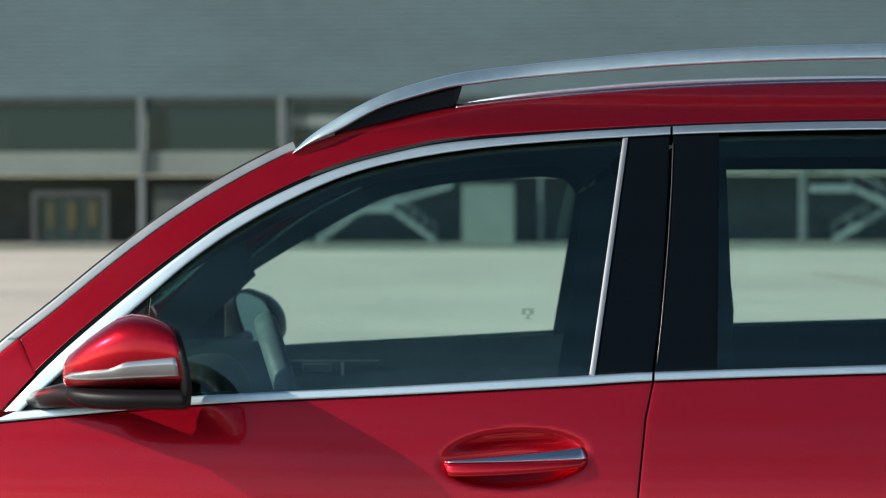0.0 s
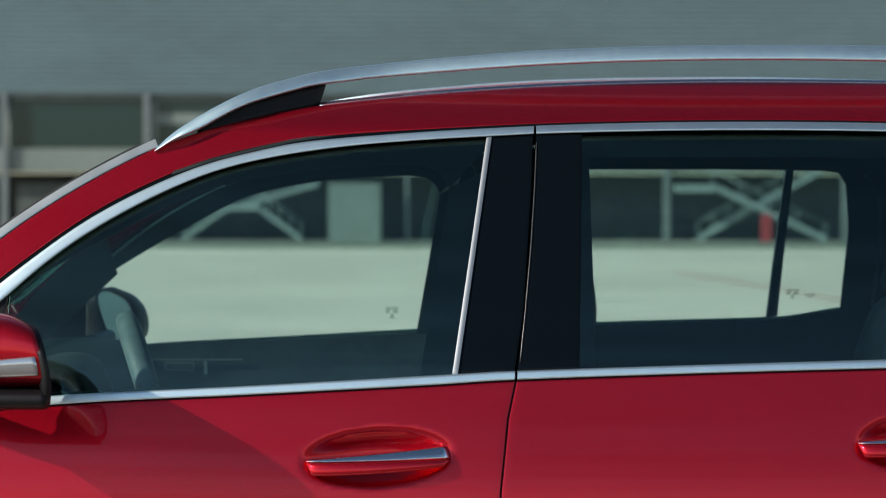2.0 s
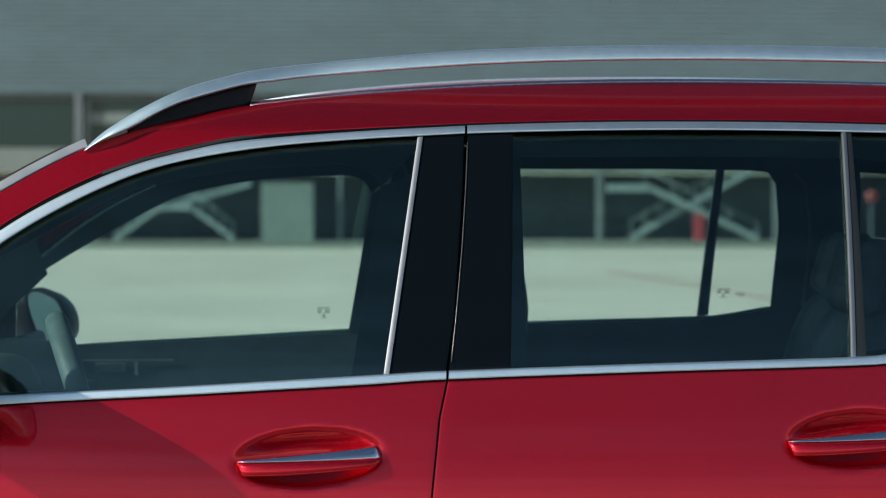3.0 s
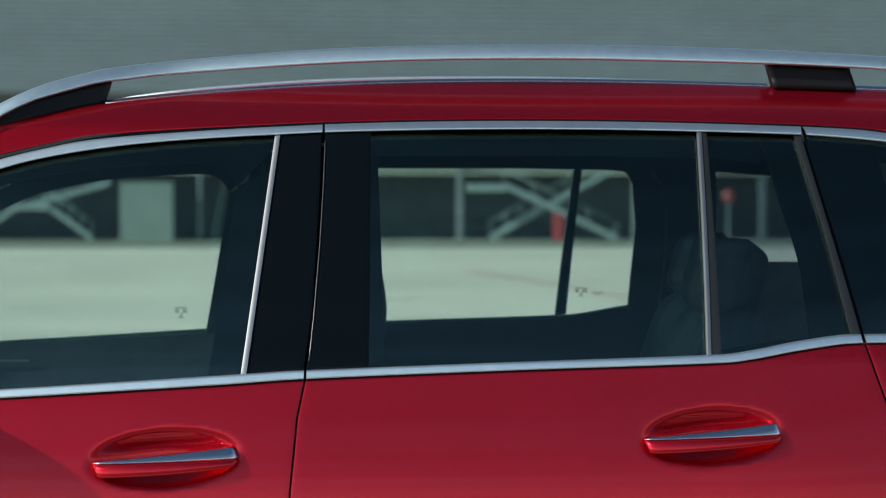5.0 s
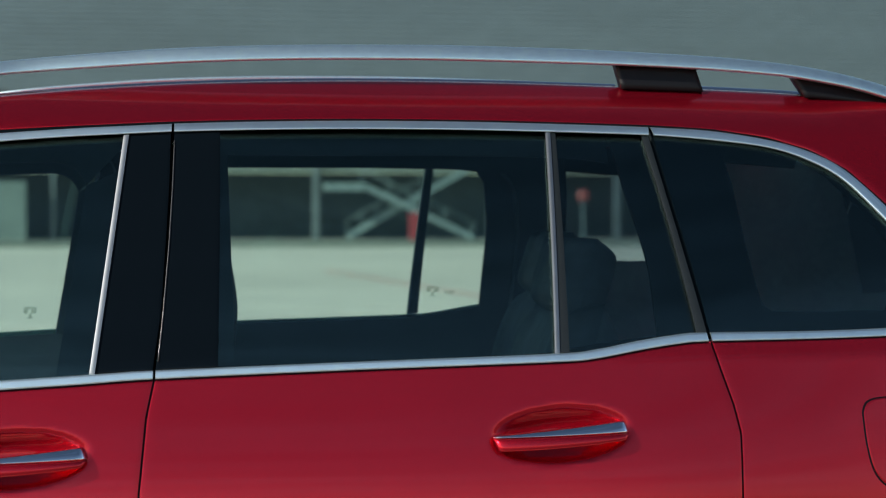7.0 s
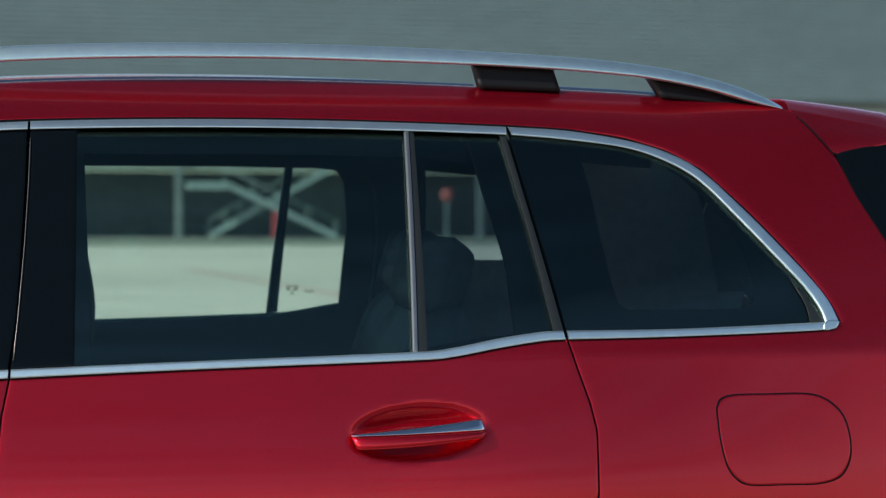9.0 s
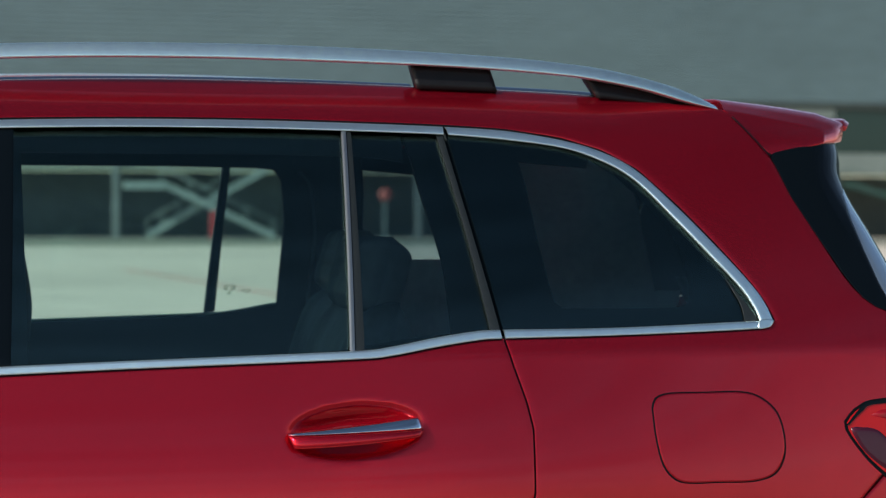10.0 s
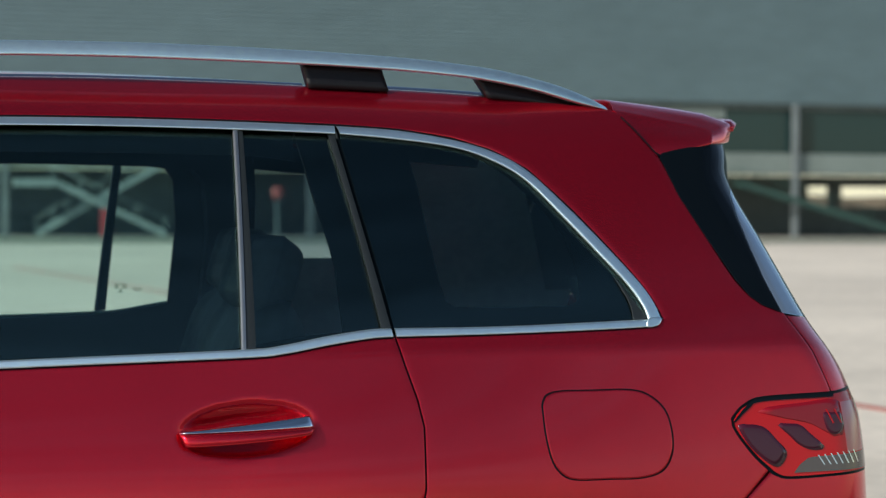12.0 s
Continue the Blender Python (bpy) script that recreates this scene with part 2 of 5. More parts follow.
def flank(x, z):
    """How far in the left side of the car lies at x, z: 0 at the belt line by the doors."""
    if z > 1.06:
        y = 0.36 * (z - 1.06) + 0.22 * (z - 1.06) ** 2
    else:
        d = 1.06 - z
        y = -0.15 * d + 0.05 * d * d if d < 0.3 else -0.0405 - 0.12 * (d - 0.3) + 0.2 * (d - 0.3) ** 2
        full = -(0.26 * d + 0.187 * d * d - 1.244 * d ** 3) if d < 0.3 else -0.0612 - 0.096 * (d - 0.3) + 0.3 * (d - 0.3) ** 2
        w = min(1.0, max(0.0, (2.15 - x) / 1.1))  # the doors are fuller than the tail
        y += (full - y) * w * w * (3 - 2 * w)
    if z > 1.505:  # the roof side leans in sharply above the windows
        w = min(1.0, max(0.0, (1.88 - x) / 0.3))
        y += (0.45 * w + 3.6 * (z - 1.505)) * (z - 1.505)
    if x < 0.2:
        y += 0.036 * (0.2 - x) ** 2
    if x < -1.4:
        y += 0.30 * (-1.4 - x) ** 2
    if x > 1.0:
        y += 0.075 * (x - 1.0) ** 2
    start = float(np.interp(z, REAR[:, 0], REAR[:, 1])) - 0.883 * CORNER
    if x > start:
        u = min(x - start, CORNER * 0.999)
        y += CORNER - math.sqrt(CORNER ** 2 - u * u)
    return y


def on_flank(x, z, out=0.0, side=1):
    y = flank(x, z) - out
    return (x, y, z) if side > 0 else (x - 0.022, 2 * MID - y, z)


def shell(name, uv, inset, out, thick, mat, parent, side=1, label="", dent=None, crisp=False):
    """A closed sheet on the car's flank. uv: grid of (x, z); inset: how deep each point lies for its rounded rim."""
    nu, nv = uv.shape[:2]
    front, back = [], []
    for i in range(nu):
        for j in range(nv):
            x, z = uv[i, j]
            o = out - inset[i, j] - (dent(x, z) if dent else 0.0)
            front.append(on_flank(x, z, o, side))
            back.append(on_flank(x, z, min(o, out) - thick, side))
    n = nu * nv
    faces = []
    for i in range(nu - 1):
        for j in range(nv - 1):
            a, b, c, d = i * nv + j, (i + 1) * nv + j, (i + 1) * nv + j + 1, i * nv + j + 1
            faces += [(a, b, c, d), (n + d, n + c, n + b, n + a)]
    ring = [i * nv for i in range(nu)] + [(nu - 1) * nv + j for j in range(1, nv)] + [i * nv + nv - 1 for i in range(nu - 2, -1, -1)] + list(range(nv - 2, 0, -1))
    verts = front + back
    if crisp:  # the rim's own points keep the face's shading clean up to its edge
        k = len(verts)
        verts = verts + [front[a] for a in ring] + [back[a] for a in ring]
        for a in range(len(ring)):
            b = (a + 1) % len(ring)
            faces.append((k + a, k + b, k + len(ring) + b, k + len(ring) + a))
    else:
        for a, b in zip(ring, ring[1:] + ring[:1]):
            faces.append((a, b, n + b, n + a))
    return part(name, verts, faces, mat, parent, label)


def patch(name, bottom, top, left, right, mat, parent, nu=40, nv=20, out=0.0, thick=0.008, side=1, label="", dent=None, rim=True, plain=None):
    """A sheet between four edge curves of (x, z); left and right run upwards, bottom and top towards the tail."""
    us = steps(length(resample(top, 30)), nu, rim)
    vs = steps(max(length(resample(left, 30)), length(resample(right, 30))), nv, rim)
    b, t, l, r = resample(bottom, us), resample(top, us), resample(left, vs), resample(right, vs)
    u, v = us[:, None, None], vs[None, :, None]
    uv = (1 - v) * b[:, None] + v * t[:, None] + (1 - u) * l[None] + u * r[None] - (
        (1 - u) * (1 - v) * b[0] + u * (1 - v) * b[-1] + (1 - u) * v * t[0] + u * v * t[-1])
    wide, high = length(resample(top, 30)), max(length(resample(left, 30)), length(resample(right, 30)))
    du = np.minimum(us, 1 - us)[:, None] * wide + 0 * vs[None]
    dv = np.minimum(vs, 1 - vs)[None] * high + 0 * us[:, None]
    near = np.clip(1 - np.minimum(du, dv) / 0.005, 0, 1)
    if plain:  # no rounded rim where the sheet runs on into another
        near = near * np.array([[0.0 if plain(*p) else 1.0 for p in row] for row in uv])
    return shell(name, uv, 0.0009 * near ** 2 if rim else 0 * du, out, thick, mat, parent, side, label, dent, True)


def ribbon(name, low, high, mat, parent, n=60, out=0.004, bulge=0.003, thick=0.006, side=1, label=""):
    """A trim strip between two curves of (x, z), rounded across."""
    a, b = resample(low, n), resample(high, n)
    w = np.array([0, 0.05, 0.25, 0.5, 0.75, 0.95, 1.0])
    uv = a[:, None] + w[None, :, None] * (b - a)[:, None]
    prof = np.array([1.0, 0.10, 0.02, 0.0, 0.02, 0.10, 1.0]) * bulge
    return shell(name, uv, np.repeat(prof[None], n, 0), out, thick, mat, parent, side, label, None, True)


def star(loop, mid, n):
    """n points of a closed loop at even angles round mid."""
    c = np.vstack([loop, loop[:1]])
    fine = resample(c, 600)[:-1] - np.array(mid)
    a = np.unwrap(np.arctan2(fine[:, 1], fine[:, 0]))
    if a[-1] < a[0]:
        fine, a = fine[::-1], a[::-1]
    r = np.hypot(fine[:, 0], fine[:, 1])
    want = np.linspace(0, 2 * math.pi, n, endpoint=False)
    rr = np.interp(want, np.r_[a - 2 * math.pi, a, a + 2 * math.pi], np.r_[r, r, r])
    return np.array(mid) + np.stack([np.cos(want) * rr, np.sin(want) * rr], 1)


def blob(name, points, mat, parent, out, side=1, label="", rounded=True, dome=0.0002, n=48, k=4):
    """A thin closed field on the flank with a smooth outline."""
    p = np.array(points, float)
    loop = spline(list(points[-2:]) + list(points) + list(points[:2]), 40 * (len(points) + 3)) if rounded else resample(np.vstack([p, p[:1]]), 300)
    if rounded:
        loop = loop[40:-80]
    mid = p.mean(0)
    loop = star(loop, mid, n)
    verts, faces = [], []
    for f in np.linspace(0.25, 1.0, k):
        verts += [on_flank(x, z, out + (dome if f < 0.9 else 0.0), side) for x, z in mid + (loop - mid) * f]
    m = len(verts)
    verts += [on_flank(x, z, out - 0.003, side) for x, z in loop]
    faces = [(i * n + j, i * n + (j + 1) % n, (i + 1) * n + (j + 1) % n, (i + 1) * n + j) for i in range(k) for j in range(n)]
    faces += [tuple(range(n)), tuple(range(m, m + n))]
    return part(name, verts, faces, mat, parent, label)


def frame_ring(name, outer, inner, mid, mat, parent, out, side=1, n=320, thick=0.003, solid=False):
    """A flat border on the flank between two closed loops."""
    a, b = star(np.array(outer), mid, n), star(np.array(inner), mid, n)
    verts = []
    for o in (out, out - thick):
        for f in np.linspace(0, 1, 5):
            verts += [on_flank(x, z, o, side) for x, z in a + (b - a) * f]
    faces = [(s + i * n + j, s + i * n + (j + 1) % n, s + (i + 1) * n + (j + 1) % n, s + (i + 1) * n + j) for s in (0, 5 * n) for i in range(4) for j in range(n)]
    if solid:
        faces += [tuple(range(4 * n, 5 * n)), tuple(range(9 * n, 10 * n))]
    return part(name, verts, faces, mat, parent)


def sweep(name, path, radii, mat, parent, sides=12, label="", flat=1.0):
    """A tube along path; radii: one for each point; flat: height to width."""
    path = np.array(path, float)
    verts, faces = [], []
    for k, p in enumerate(path):
        d = path[min(k + 1, len(path) - 1)] - path[max(k - 1, 0)]
        d = d / np.linalg.norm(d)
        s = np.cross(d, (0, 0, 1)) if abs(d[2]) < 0.95 else np.cross(d, (0, 1, 0))
        s = s / np.linalg.norm(s)
        up = np.cross(s, d)
        for a in np.linspace(0, 2 * np.pi, sides, endpoint=False):
            verts.append(p + radii[k] * (math.cos(a) * s + flat * math.sin(a) * up))
    for k in range(len(path) - 1):
        for a in range(sides):
            b = (a + 1) % sides
            faces.append((k * sides + a, k * sides + b, (k + 1) * sides + b, (k + 1) * sides + a))
    faces += [tuple(range(sides)), tuple((len(path) - 1) * sides + a for a in range(sides))]
    return part(name, verts, faces, mat, parent, label)


def sheet(name, rows, thick, mat, parent, label="", way=(0, 0, -1)):
    """A closed sheet from rows of 3D points, thickened along way."""
    rows = np.array(rows, float)
    nu, nv = rows.shape[:2]
    front = rows.reshape(-1, 3)
    back = front + np.array(way) * thick
    n = nu * nv
    faces = []
    for i in range(nu - 1):
        for j in range(nv - 1):
            a, b, c, d = i * nv + j, (i + 1) * nv + j, (i + 1) * nv + j + 1, i * nv + j + 1
            faces += [(a, b, c, d), (n + d, n + c, n + b, n + a)]
    ring = [i * nv for i in range(nu)] + [(nu - 1) * nv + j for j in range(1, nv)] + [i * nv + nv - 1 for i in range(nu - 2, -1, -1)] + list(range(nv - 2, 0, -1))
    for a, b in zip(ring, ring[1:] + ring[:1]):
        faces.append((a, b, n + b, n + a))
    return part(name, np.vstack([front, back]), faces, mat, parent, label)


def box(name, x0, x1, y0, y1, z0, z1, mat, parent=None, bevel=0.0, label=""):
    """A block with its long edges eased."""
    bm = bmesh.new()
    bmesh.ops.create_cube(bm, size=1.0)
    for v in bm.verts:
        v.co = Vector(((x0 + x1) / 2 + v.co.x * (x1 - x0), (y0 + y1) / 2 + v.co.y * (y1 - y0), (z0 + z1) / 2 + v.co.z * (z1 - z0)))
    if bevel:
        bmesh.ops.bevel(bm, geom=bm.edges[:], offset=bevel, segments=2, affect="EDGES", profile=0.5)
    verts, faces = [v.co[:] for v in bm.verts], [[v.index for v in f.verts] for f in bm.faces]
    bm.verts.index_update()
    faces = [[v.index for v in f.verts] for f in bm.faces]
    bm.free()
    return part(name, verts, faces, mat, parent, label, smooth=False)


def thing(name, x, y, z, label, category, group="", kind=""):
    ob = new(name)
    ob.location = (x, y, z)
    ob.empty_display_size = 0.2
    bpy.context.view_layer.update()
    return tagged(ob, label, category, group, kind)

# ---- ground and far building ----
def flat(name, x0, x1, y0, y1, z, mat, kind, label="", depth=0.3):
    ob = box(name, x0, x1, y0, y1, z - depth, z, mat)
    return tagged(ob, label=label, kind=kind)


# the apron falls away to the hall's lower yard
BASE = -0.68
fall = [(-2500, 0.0), (103, 0.0), (106, -0.10), (116, BASE), (2500, BASE)]
ground_v = [(x, y, z - d) for d in (0.0, 0.3) for y, z in fall for x in (-2500, 2500)]
ground_f = [(o + 2 * k, o + 2 * k + 1, o + 2 * k + 3, o + 2 * k + 2) for o in (0, 10) for k in range(4)]
ground_f += [(0, 1, 11, 10), (8, 9, 19, 18)] + [(2 * k + s, 2 * k + 2 + s, 12 + 2 * k + s, 10 + 2 * k + s) for k in range(4) for s in (0, 1)]
ground = tagged(part("ground", ground_v, ground_f, CONCRETE, smooth=False), kind="structure")
pavement = flat("pavement", -400, 400, 84, 102.8, 0.03, KERB, "structure", "", 0.25)

# out of view: added to give the car's lower faces a dark brown reflection
unseen_road = flat("unseen_road", -300, 300, -60, -0.45, 0.004, TARMAC, "structure", "", 0.2)

FRONT = 163.0  # the building's front


building = thing("terminal_building", 20, FRONT, 0, "grey industrial hall with ribbed cladding over glazed storeys", "building")
box("upper_wall", -260, 300, FRONT - 0.6, FRONT + 30, 10.15, 34, CLADDING, building)
ribs_v, ribs_f = [], []
for k in range(60):  # horizontal ribs of the cladding
    z, o = 10.3 + 0.38 * k, len(ribs_v)
    for x in (-260, 300):
        ribs_v += [(x, FRONT - 0.6, z), (x, FRONT - 0.66, z + 0.05), (x, FRONT - 0.66, z + 0.20), (x, FRONT - 0.6, z + 0.25)]
    ribs_f += [(o, o + 1, o + 5, o + 4), (o + 1, o + 2, o + 6, o + 5), (o + 2, o + 3, o + 7, o + 6)]
tagged(part("cladding_ribs", ribs_v, ribs_f, CLADDING, building, smooth=False), kind="stuff")
box("fascia_beam", -260, 300, FRONT - 0.4, FRONT + 4, 4.45, 6.15, FASCIA, building)
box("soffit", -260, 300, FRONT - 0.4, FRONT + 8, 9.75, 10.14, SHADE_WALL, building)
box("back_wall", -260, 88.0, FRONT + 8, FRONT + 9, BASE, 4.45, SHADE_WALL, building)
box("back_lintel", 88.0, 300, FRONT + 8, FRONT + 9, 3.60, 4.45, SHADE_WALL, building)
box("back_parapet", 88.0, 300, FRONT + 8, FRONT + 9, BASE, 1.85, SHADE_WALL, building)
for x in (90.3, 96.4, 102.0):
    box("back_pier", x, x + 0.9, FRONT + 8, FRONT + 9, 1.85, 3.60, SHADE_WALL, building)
COLUMNS = [-71.2, -60.8, -50.4, -29.6, -19.15, 19.1, 32.3, 42.0, 52.4, 62.5, 82.5, 93.3, 103.7]
for x in COLUMNS:
    box("column", x - 0.24, x + 0.24, FRONT - 0.9, FRONT - 0.45, BASE, 10.15, COLUMN, building, 0.05)
box("downpipe", -0.20, 0.08, FRONT - 0.9, FRONT - 0.6, BASE, 6.1, COLUMN, building, 0.05)
edges = [-81.6] + COLUMNS + [114]
for a, b in zip(edges, edges[1:]):
    n = max(1, round((b - a) / 10.4))
    for k in range(n):
        x0, x1 = a + (b - a) * k / n + (0.20 if k == 0 else 0.0), a + (b - a) * (k + 1) / n - 0.02
        box("window_pane", x0, x1, FRONT - 0.1, FRONT, 6.15, 9.75, RIBBON, building)


box("window_bar", 69.8, 76.5, FRONT - 0.16, FRONT - 0.11, 8.9, 9.75, FASCIA, building)
for z0, z1 in ((7.95, 8.75), (6.15, 6.5)):  # pale rails behind the glazing of one bay
    box("window_bar", -18.7, -13.4, FRONT - 0.16, FRONT - 0.11, z0, z1, FASCIA, building)
box("window_bar", -18.75, -18.45, FRONT - 0.17, FRONT - 0.11, 6.15, 9.75, FASCIA, building)


def stairs(x_foot, x_top, z0, z1, y, mat):
    """One straight flight with two stringers, treads and a rail."""
    top = thing("outdoor_stair", x_foot, y, z0, "pale painted steel outdoor stair against the hall", "stair", "stair flights of the hall")
    for dy in (0.0, 1.4):
        v = [(x_foot, y + dy, z0), (x_top, y + dy, z1), (x_top, y + dy, z1 + 0.40), (x_foot, y + dy, z0 + 0.40)]
        v += [(a, b + 0.12, c) for a, b, c in v]
        part("stringer", v, [(0, 1, 2, 3), (4, 5, 6, 7), (0, 1, 5, 4), (1, 2, 6, 5), (2, 3, 7, 6), (3, 0, 4, 7)], mat, top, smooth=False)
        n = 5
        for k in range(n):
            u = k / (n - 1)
            px, pz = x_foot + u * (x_top - x_foot), z0 + u * (z1 - z0) + 0.5
            box("rail_post", px - 0.02, px + 0.02, y + dy + 0.02, y + dy + 0.1, pz, pz + 0.9, mat, top)
        sweep("handrail", [(x_foot, y + dy + 0.06, z0 + 1.4), (x_top, y + dy + 0.06, z1 + 1.4)], [0.025, 0.025], mat, top, 6)
    n = 12
    for k in range(n):
        u = (k + 0.5) / n
        px, pz = x_foot + u * (x_top - x_foot), z0 + u * (z1 - z0) + 0.3
        box("tread", px - 0.17, px + 0.17, y + 0.12, y + 1.4, pz - 0.03, pz + 0.03, mat, top)
    return top


stairs(-16.4, -13.2, BASE, 1.6, FRONT - 2.6, STEEL)
stairs(-7.8, -10.9, BASE, 1.6, FRONT - 2.6, STEEL)
stairs(-13.0, -6.6, 1.6, 3.4, FRONT - 0.8, STEEL)
stairs(30.6, 22.3, BASE, 3.2, FRONT - 2.6, STEEL)
stairs(21.4, 26.0, BASE, 1.9, FRONT - 0.9, STEEL)
stairs(26.0, 30.5, 1.9, 4.4, FRONT - 0.9, STEEL)
landing = box("stair_landing", -13.4, -10.8, FRONT - 2.7, FRONT - 1.1, 1.6, 2.0, STEEL)
tagged(landing, "pale steel landing between two outdoor stair flights", "landing")
landing = box("stair_landing", 19.6, 22.4, FRONT - 2.7, FRONT - 1.1, 3.0, 3.5, STEEL)
tagged(landing, "pale steel landing at the head of the outdoor stair", "landing")
kiosk = box("wall_block", -5.8, -2.0, FRONT - 2.0, FRONT + 2, BASE, 3.6, FASCIA, None, 0.03)
tagged(kiosk, "pale rendered block below the hall's fascia", "block")
cabinet = box("red_cabinet", 25.7, 26.4, FRONT - 3.6, FRONT - 3.0, BASE, 1.36, material("red enamel", (0.26, 0.03, 0.035), 0.4), None, 0.03)
tagged(cabinet, "red enamelled hydrant cabinet before the stair", "cabinet")

# entrance with a pale frame and glazed leaves
entrance = thing("entrance_door", -35.2, FRONT - 0.3, BASE, "glazed hall entrance with pale metal frame and yellow boards inside", "door")
for x0, x1, z0, z1 in ((-38.1, -37.7, BASE, 3.25), (-32.7, -32.3, BASE, 3.25), (-37.7, -32.7, 2.85, 3.25)):
    box("door_frame", x0, x1, FRONT + 0.3, FRONT + 0.7, z0, z1, FRAME_DARK, entrance, 0.03)
for k in range(4):
    x0 = -37.65 + 1.24 * k
    box("door_leaf", x0, x0 + 1.2, FRONT + 0.5, FRONT + 0.58, BASE, 2.83, RIBBON, entrance)
    box("leaf_stile", x0 - 0.03, x0 + 0.05, FRONT + 0.42, FRONT + 0.49, BASE, 2.83, FRAME_DARK, entrance)
for x0, x1, z0, z1 in ((-36.9, -36.5, 0.5, 2.3), (-35.4, -34.8, 0.4, 2.4), (-33.8, -33.2, 0.6, 2.5)):
    box("notice_board", x0, x1, FRONT + 0.40, FRONT + 0.46, z0, z1, YELLOW, entrance)
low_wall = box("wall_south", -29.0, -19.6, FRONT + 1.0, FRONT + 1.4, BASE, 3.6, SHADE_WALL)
tagged(low_wall, kind="structure")
stairs(92.5, 77.0, BASE, 3.5, FRONT - 2.2, GREEN_STEEL)["label"] = "dark green painted steel outdoor stair against the hall"
post = box("sign_post", 36.64, 36.79, FRONT - 12, FRONT - 11.85, BASE, 2.5, STEEL, None)
tagged(post, "slim grey post carrying a round red disc", "sign post")
sign_v = [(36.72 + 0.45 * math.cos(a), FRONT - 12.1 - d, 2.56 + 0.45 * math.sin(a)) for d in (0, 0.05) for a in np.linspace(0, 2 * math.pi, 20, endpoint=False)]
part("disc", sign_v, [tuple(range(20)), tuple(range(20, 40))] + [(k, (k + 1) % 20, 20 + (k + 1) % 20, 20 + k) for k in range(20)], material("faded red sign enamel", (0.42, 0.10, 0.08), 0.5), post, "round red sign disc")
stripe_v = [(7.62, 5.0, 0.004), (7.76, 5.0, 0.004), (6.30, 48.0, 0.004), (6.16, 48.0, 0.004)]
stripe_v += [(x, y, -0.01) for x, y, z in stripe_v]
stripe = part("road_line", stripe_v, [(0, 1, 2, 3), (4, 5, 6, 7), (0, 1, 5, 4), (1, 2, 6, 5), (2, 3, 7, 6), (3, 0, 4, 7)], LINE_RED, smooth=False)
tagged(stripe, kind="structure")
# low scrub ridge far behind the hall
ridge_v, n = [], 160
for k in range(n + 1):
    x = -900 + 2400 * k / n
    h = 8.0 + 2.5 * noise.noise((x * 0.011, 0.3, 0)) + 2.0 * noise.noise((x * 0.05, 2.3, 0))
    ridge_v += [(x, 690, -1), (x, 700, h), (x, 760, h * 0.9), (x, 780, -1)]
ridge = part("backdrop_ridge", ridge_v, [(4 * k + j, 4 * k + 4 + j, 4 * k + 5 + j, 4 * k + 1 + j) for k in range(n) for j in range(3)], HILL, smooth=False)
tagged(ridge, kind="structure")

# ---- the car ----
# Edge lines of the left flank, as (x, z); x grows towards the tail, the bumper stands at 2.35.
WIN_OUT = [(-1.018, 0.972), (-0.924, 1.070), (-0.820, 1.163), (-0.715, 1.250), (-0.610, 1.327), (-0.502, 1.387), (-0.394, 1.433), (-0.284, 1.463),
           (-0.175, 1.483), (0.046, 1.501), (0.253, 1.513), (0.484, 1.520), (0.700, 1.522), (0.923, 1.520), (1.204, 1.513), (1.330, 1.505), (1.453, 1.488)]
WIN_IN = [(-0.985, 0.972), (-0.879, 1.070), (-0.750, 1.187), (-0.671, 1.256), (-0.587, 1.315), (-0.479, 1.375), (-0.371, 1.421), (-0.262, 1.449),
          (-0.119, 1.471), (0.046, 1.485), (0.243, 1.496), (0.484, 1.503), (0.700, 1.505), (0.923, 1.503), (1.204, 1.496), (1.330, 1.487)]
QUARTER_OUT = [(1.207, 1.513), (1.333, 1.506), (1.455, 1.488), (1.541, 1.464), (1.611, 1.426), (1.689, 1.351), (1.755, 1.280), (1.821, 1.205), (1.853, 1.160), (1.869, 1.120)]
QUARTER_IN = [(1.212, 1.496), (1.330, 1.487), (1.452, 1.472), (1.536, 1.445), (1.605, 1.404), (1.681, 1.324), (1.746, 1.252), (1.802, 1.189), (1.830, 1.145), (1.838, 1.119)]
BELT_TOP = [(-1.000, 0.971), (-0.651, 1.002), (-0.272, 1.022), (0.095, 1.043), (0.208, 1.049), (0.557, 1.060), (0.962, 1.072), (1.045, 1.079), (1.135, 1.095),
            (1.214, 1.106), (1.271, 1.109), (1.520, 1.110), (1.845, 1.119)]
BELT_LOW = [(-1.060, 0.948), (-0.650, 0.986), (-0.272, 1.006), (0.043, 1.023), (0.206, 1.033), (0.557, 1.045), (0.962, 1.056), (1.045, 1.062), (1.134, 1.077),
            (1.212, 1.088), (1.272, 1.092), (1.518, 1.095), (1.826, 1.103), (1.866, 1.112)]
ROOF_EDGE = [(-0.995, 1.109), (-0.929, 1.162), (-0.825, 1.250), (-0.720, 1.331), (-0.613, 1.400), (-0.501, 1.460), (-0.397, 1.501), (-0.287, 1.530),
             (-0.176, 1.553), (0.046, 1.578), (0.268, 1.595), (0.490, 1.604), (0.704, 1.607), (0.932, 1.605), (1.152, 1.600), (1.348, 1.595), (1.549, 1.587),
             (1.730, 1.573), (1.831, 1.566)]
TAIL_EDGE = [(1.877, 1.547), (1.930, 1.460), (1.962, 1.384), (2.011, 1.288), (2.062, 1.199), (2.110, 1.153), (2.175, 1.127)]
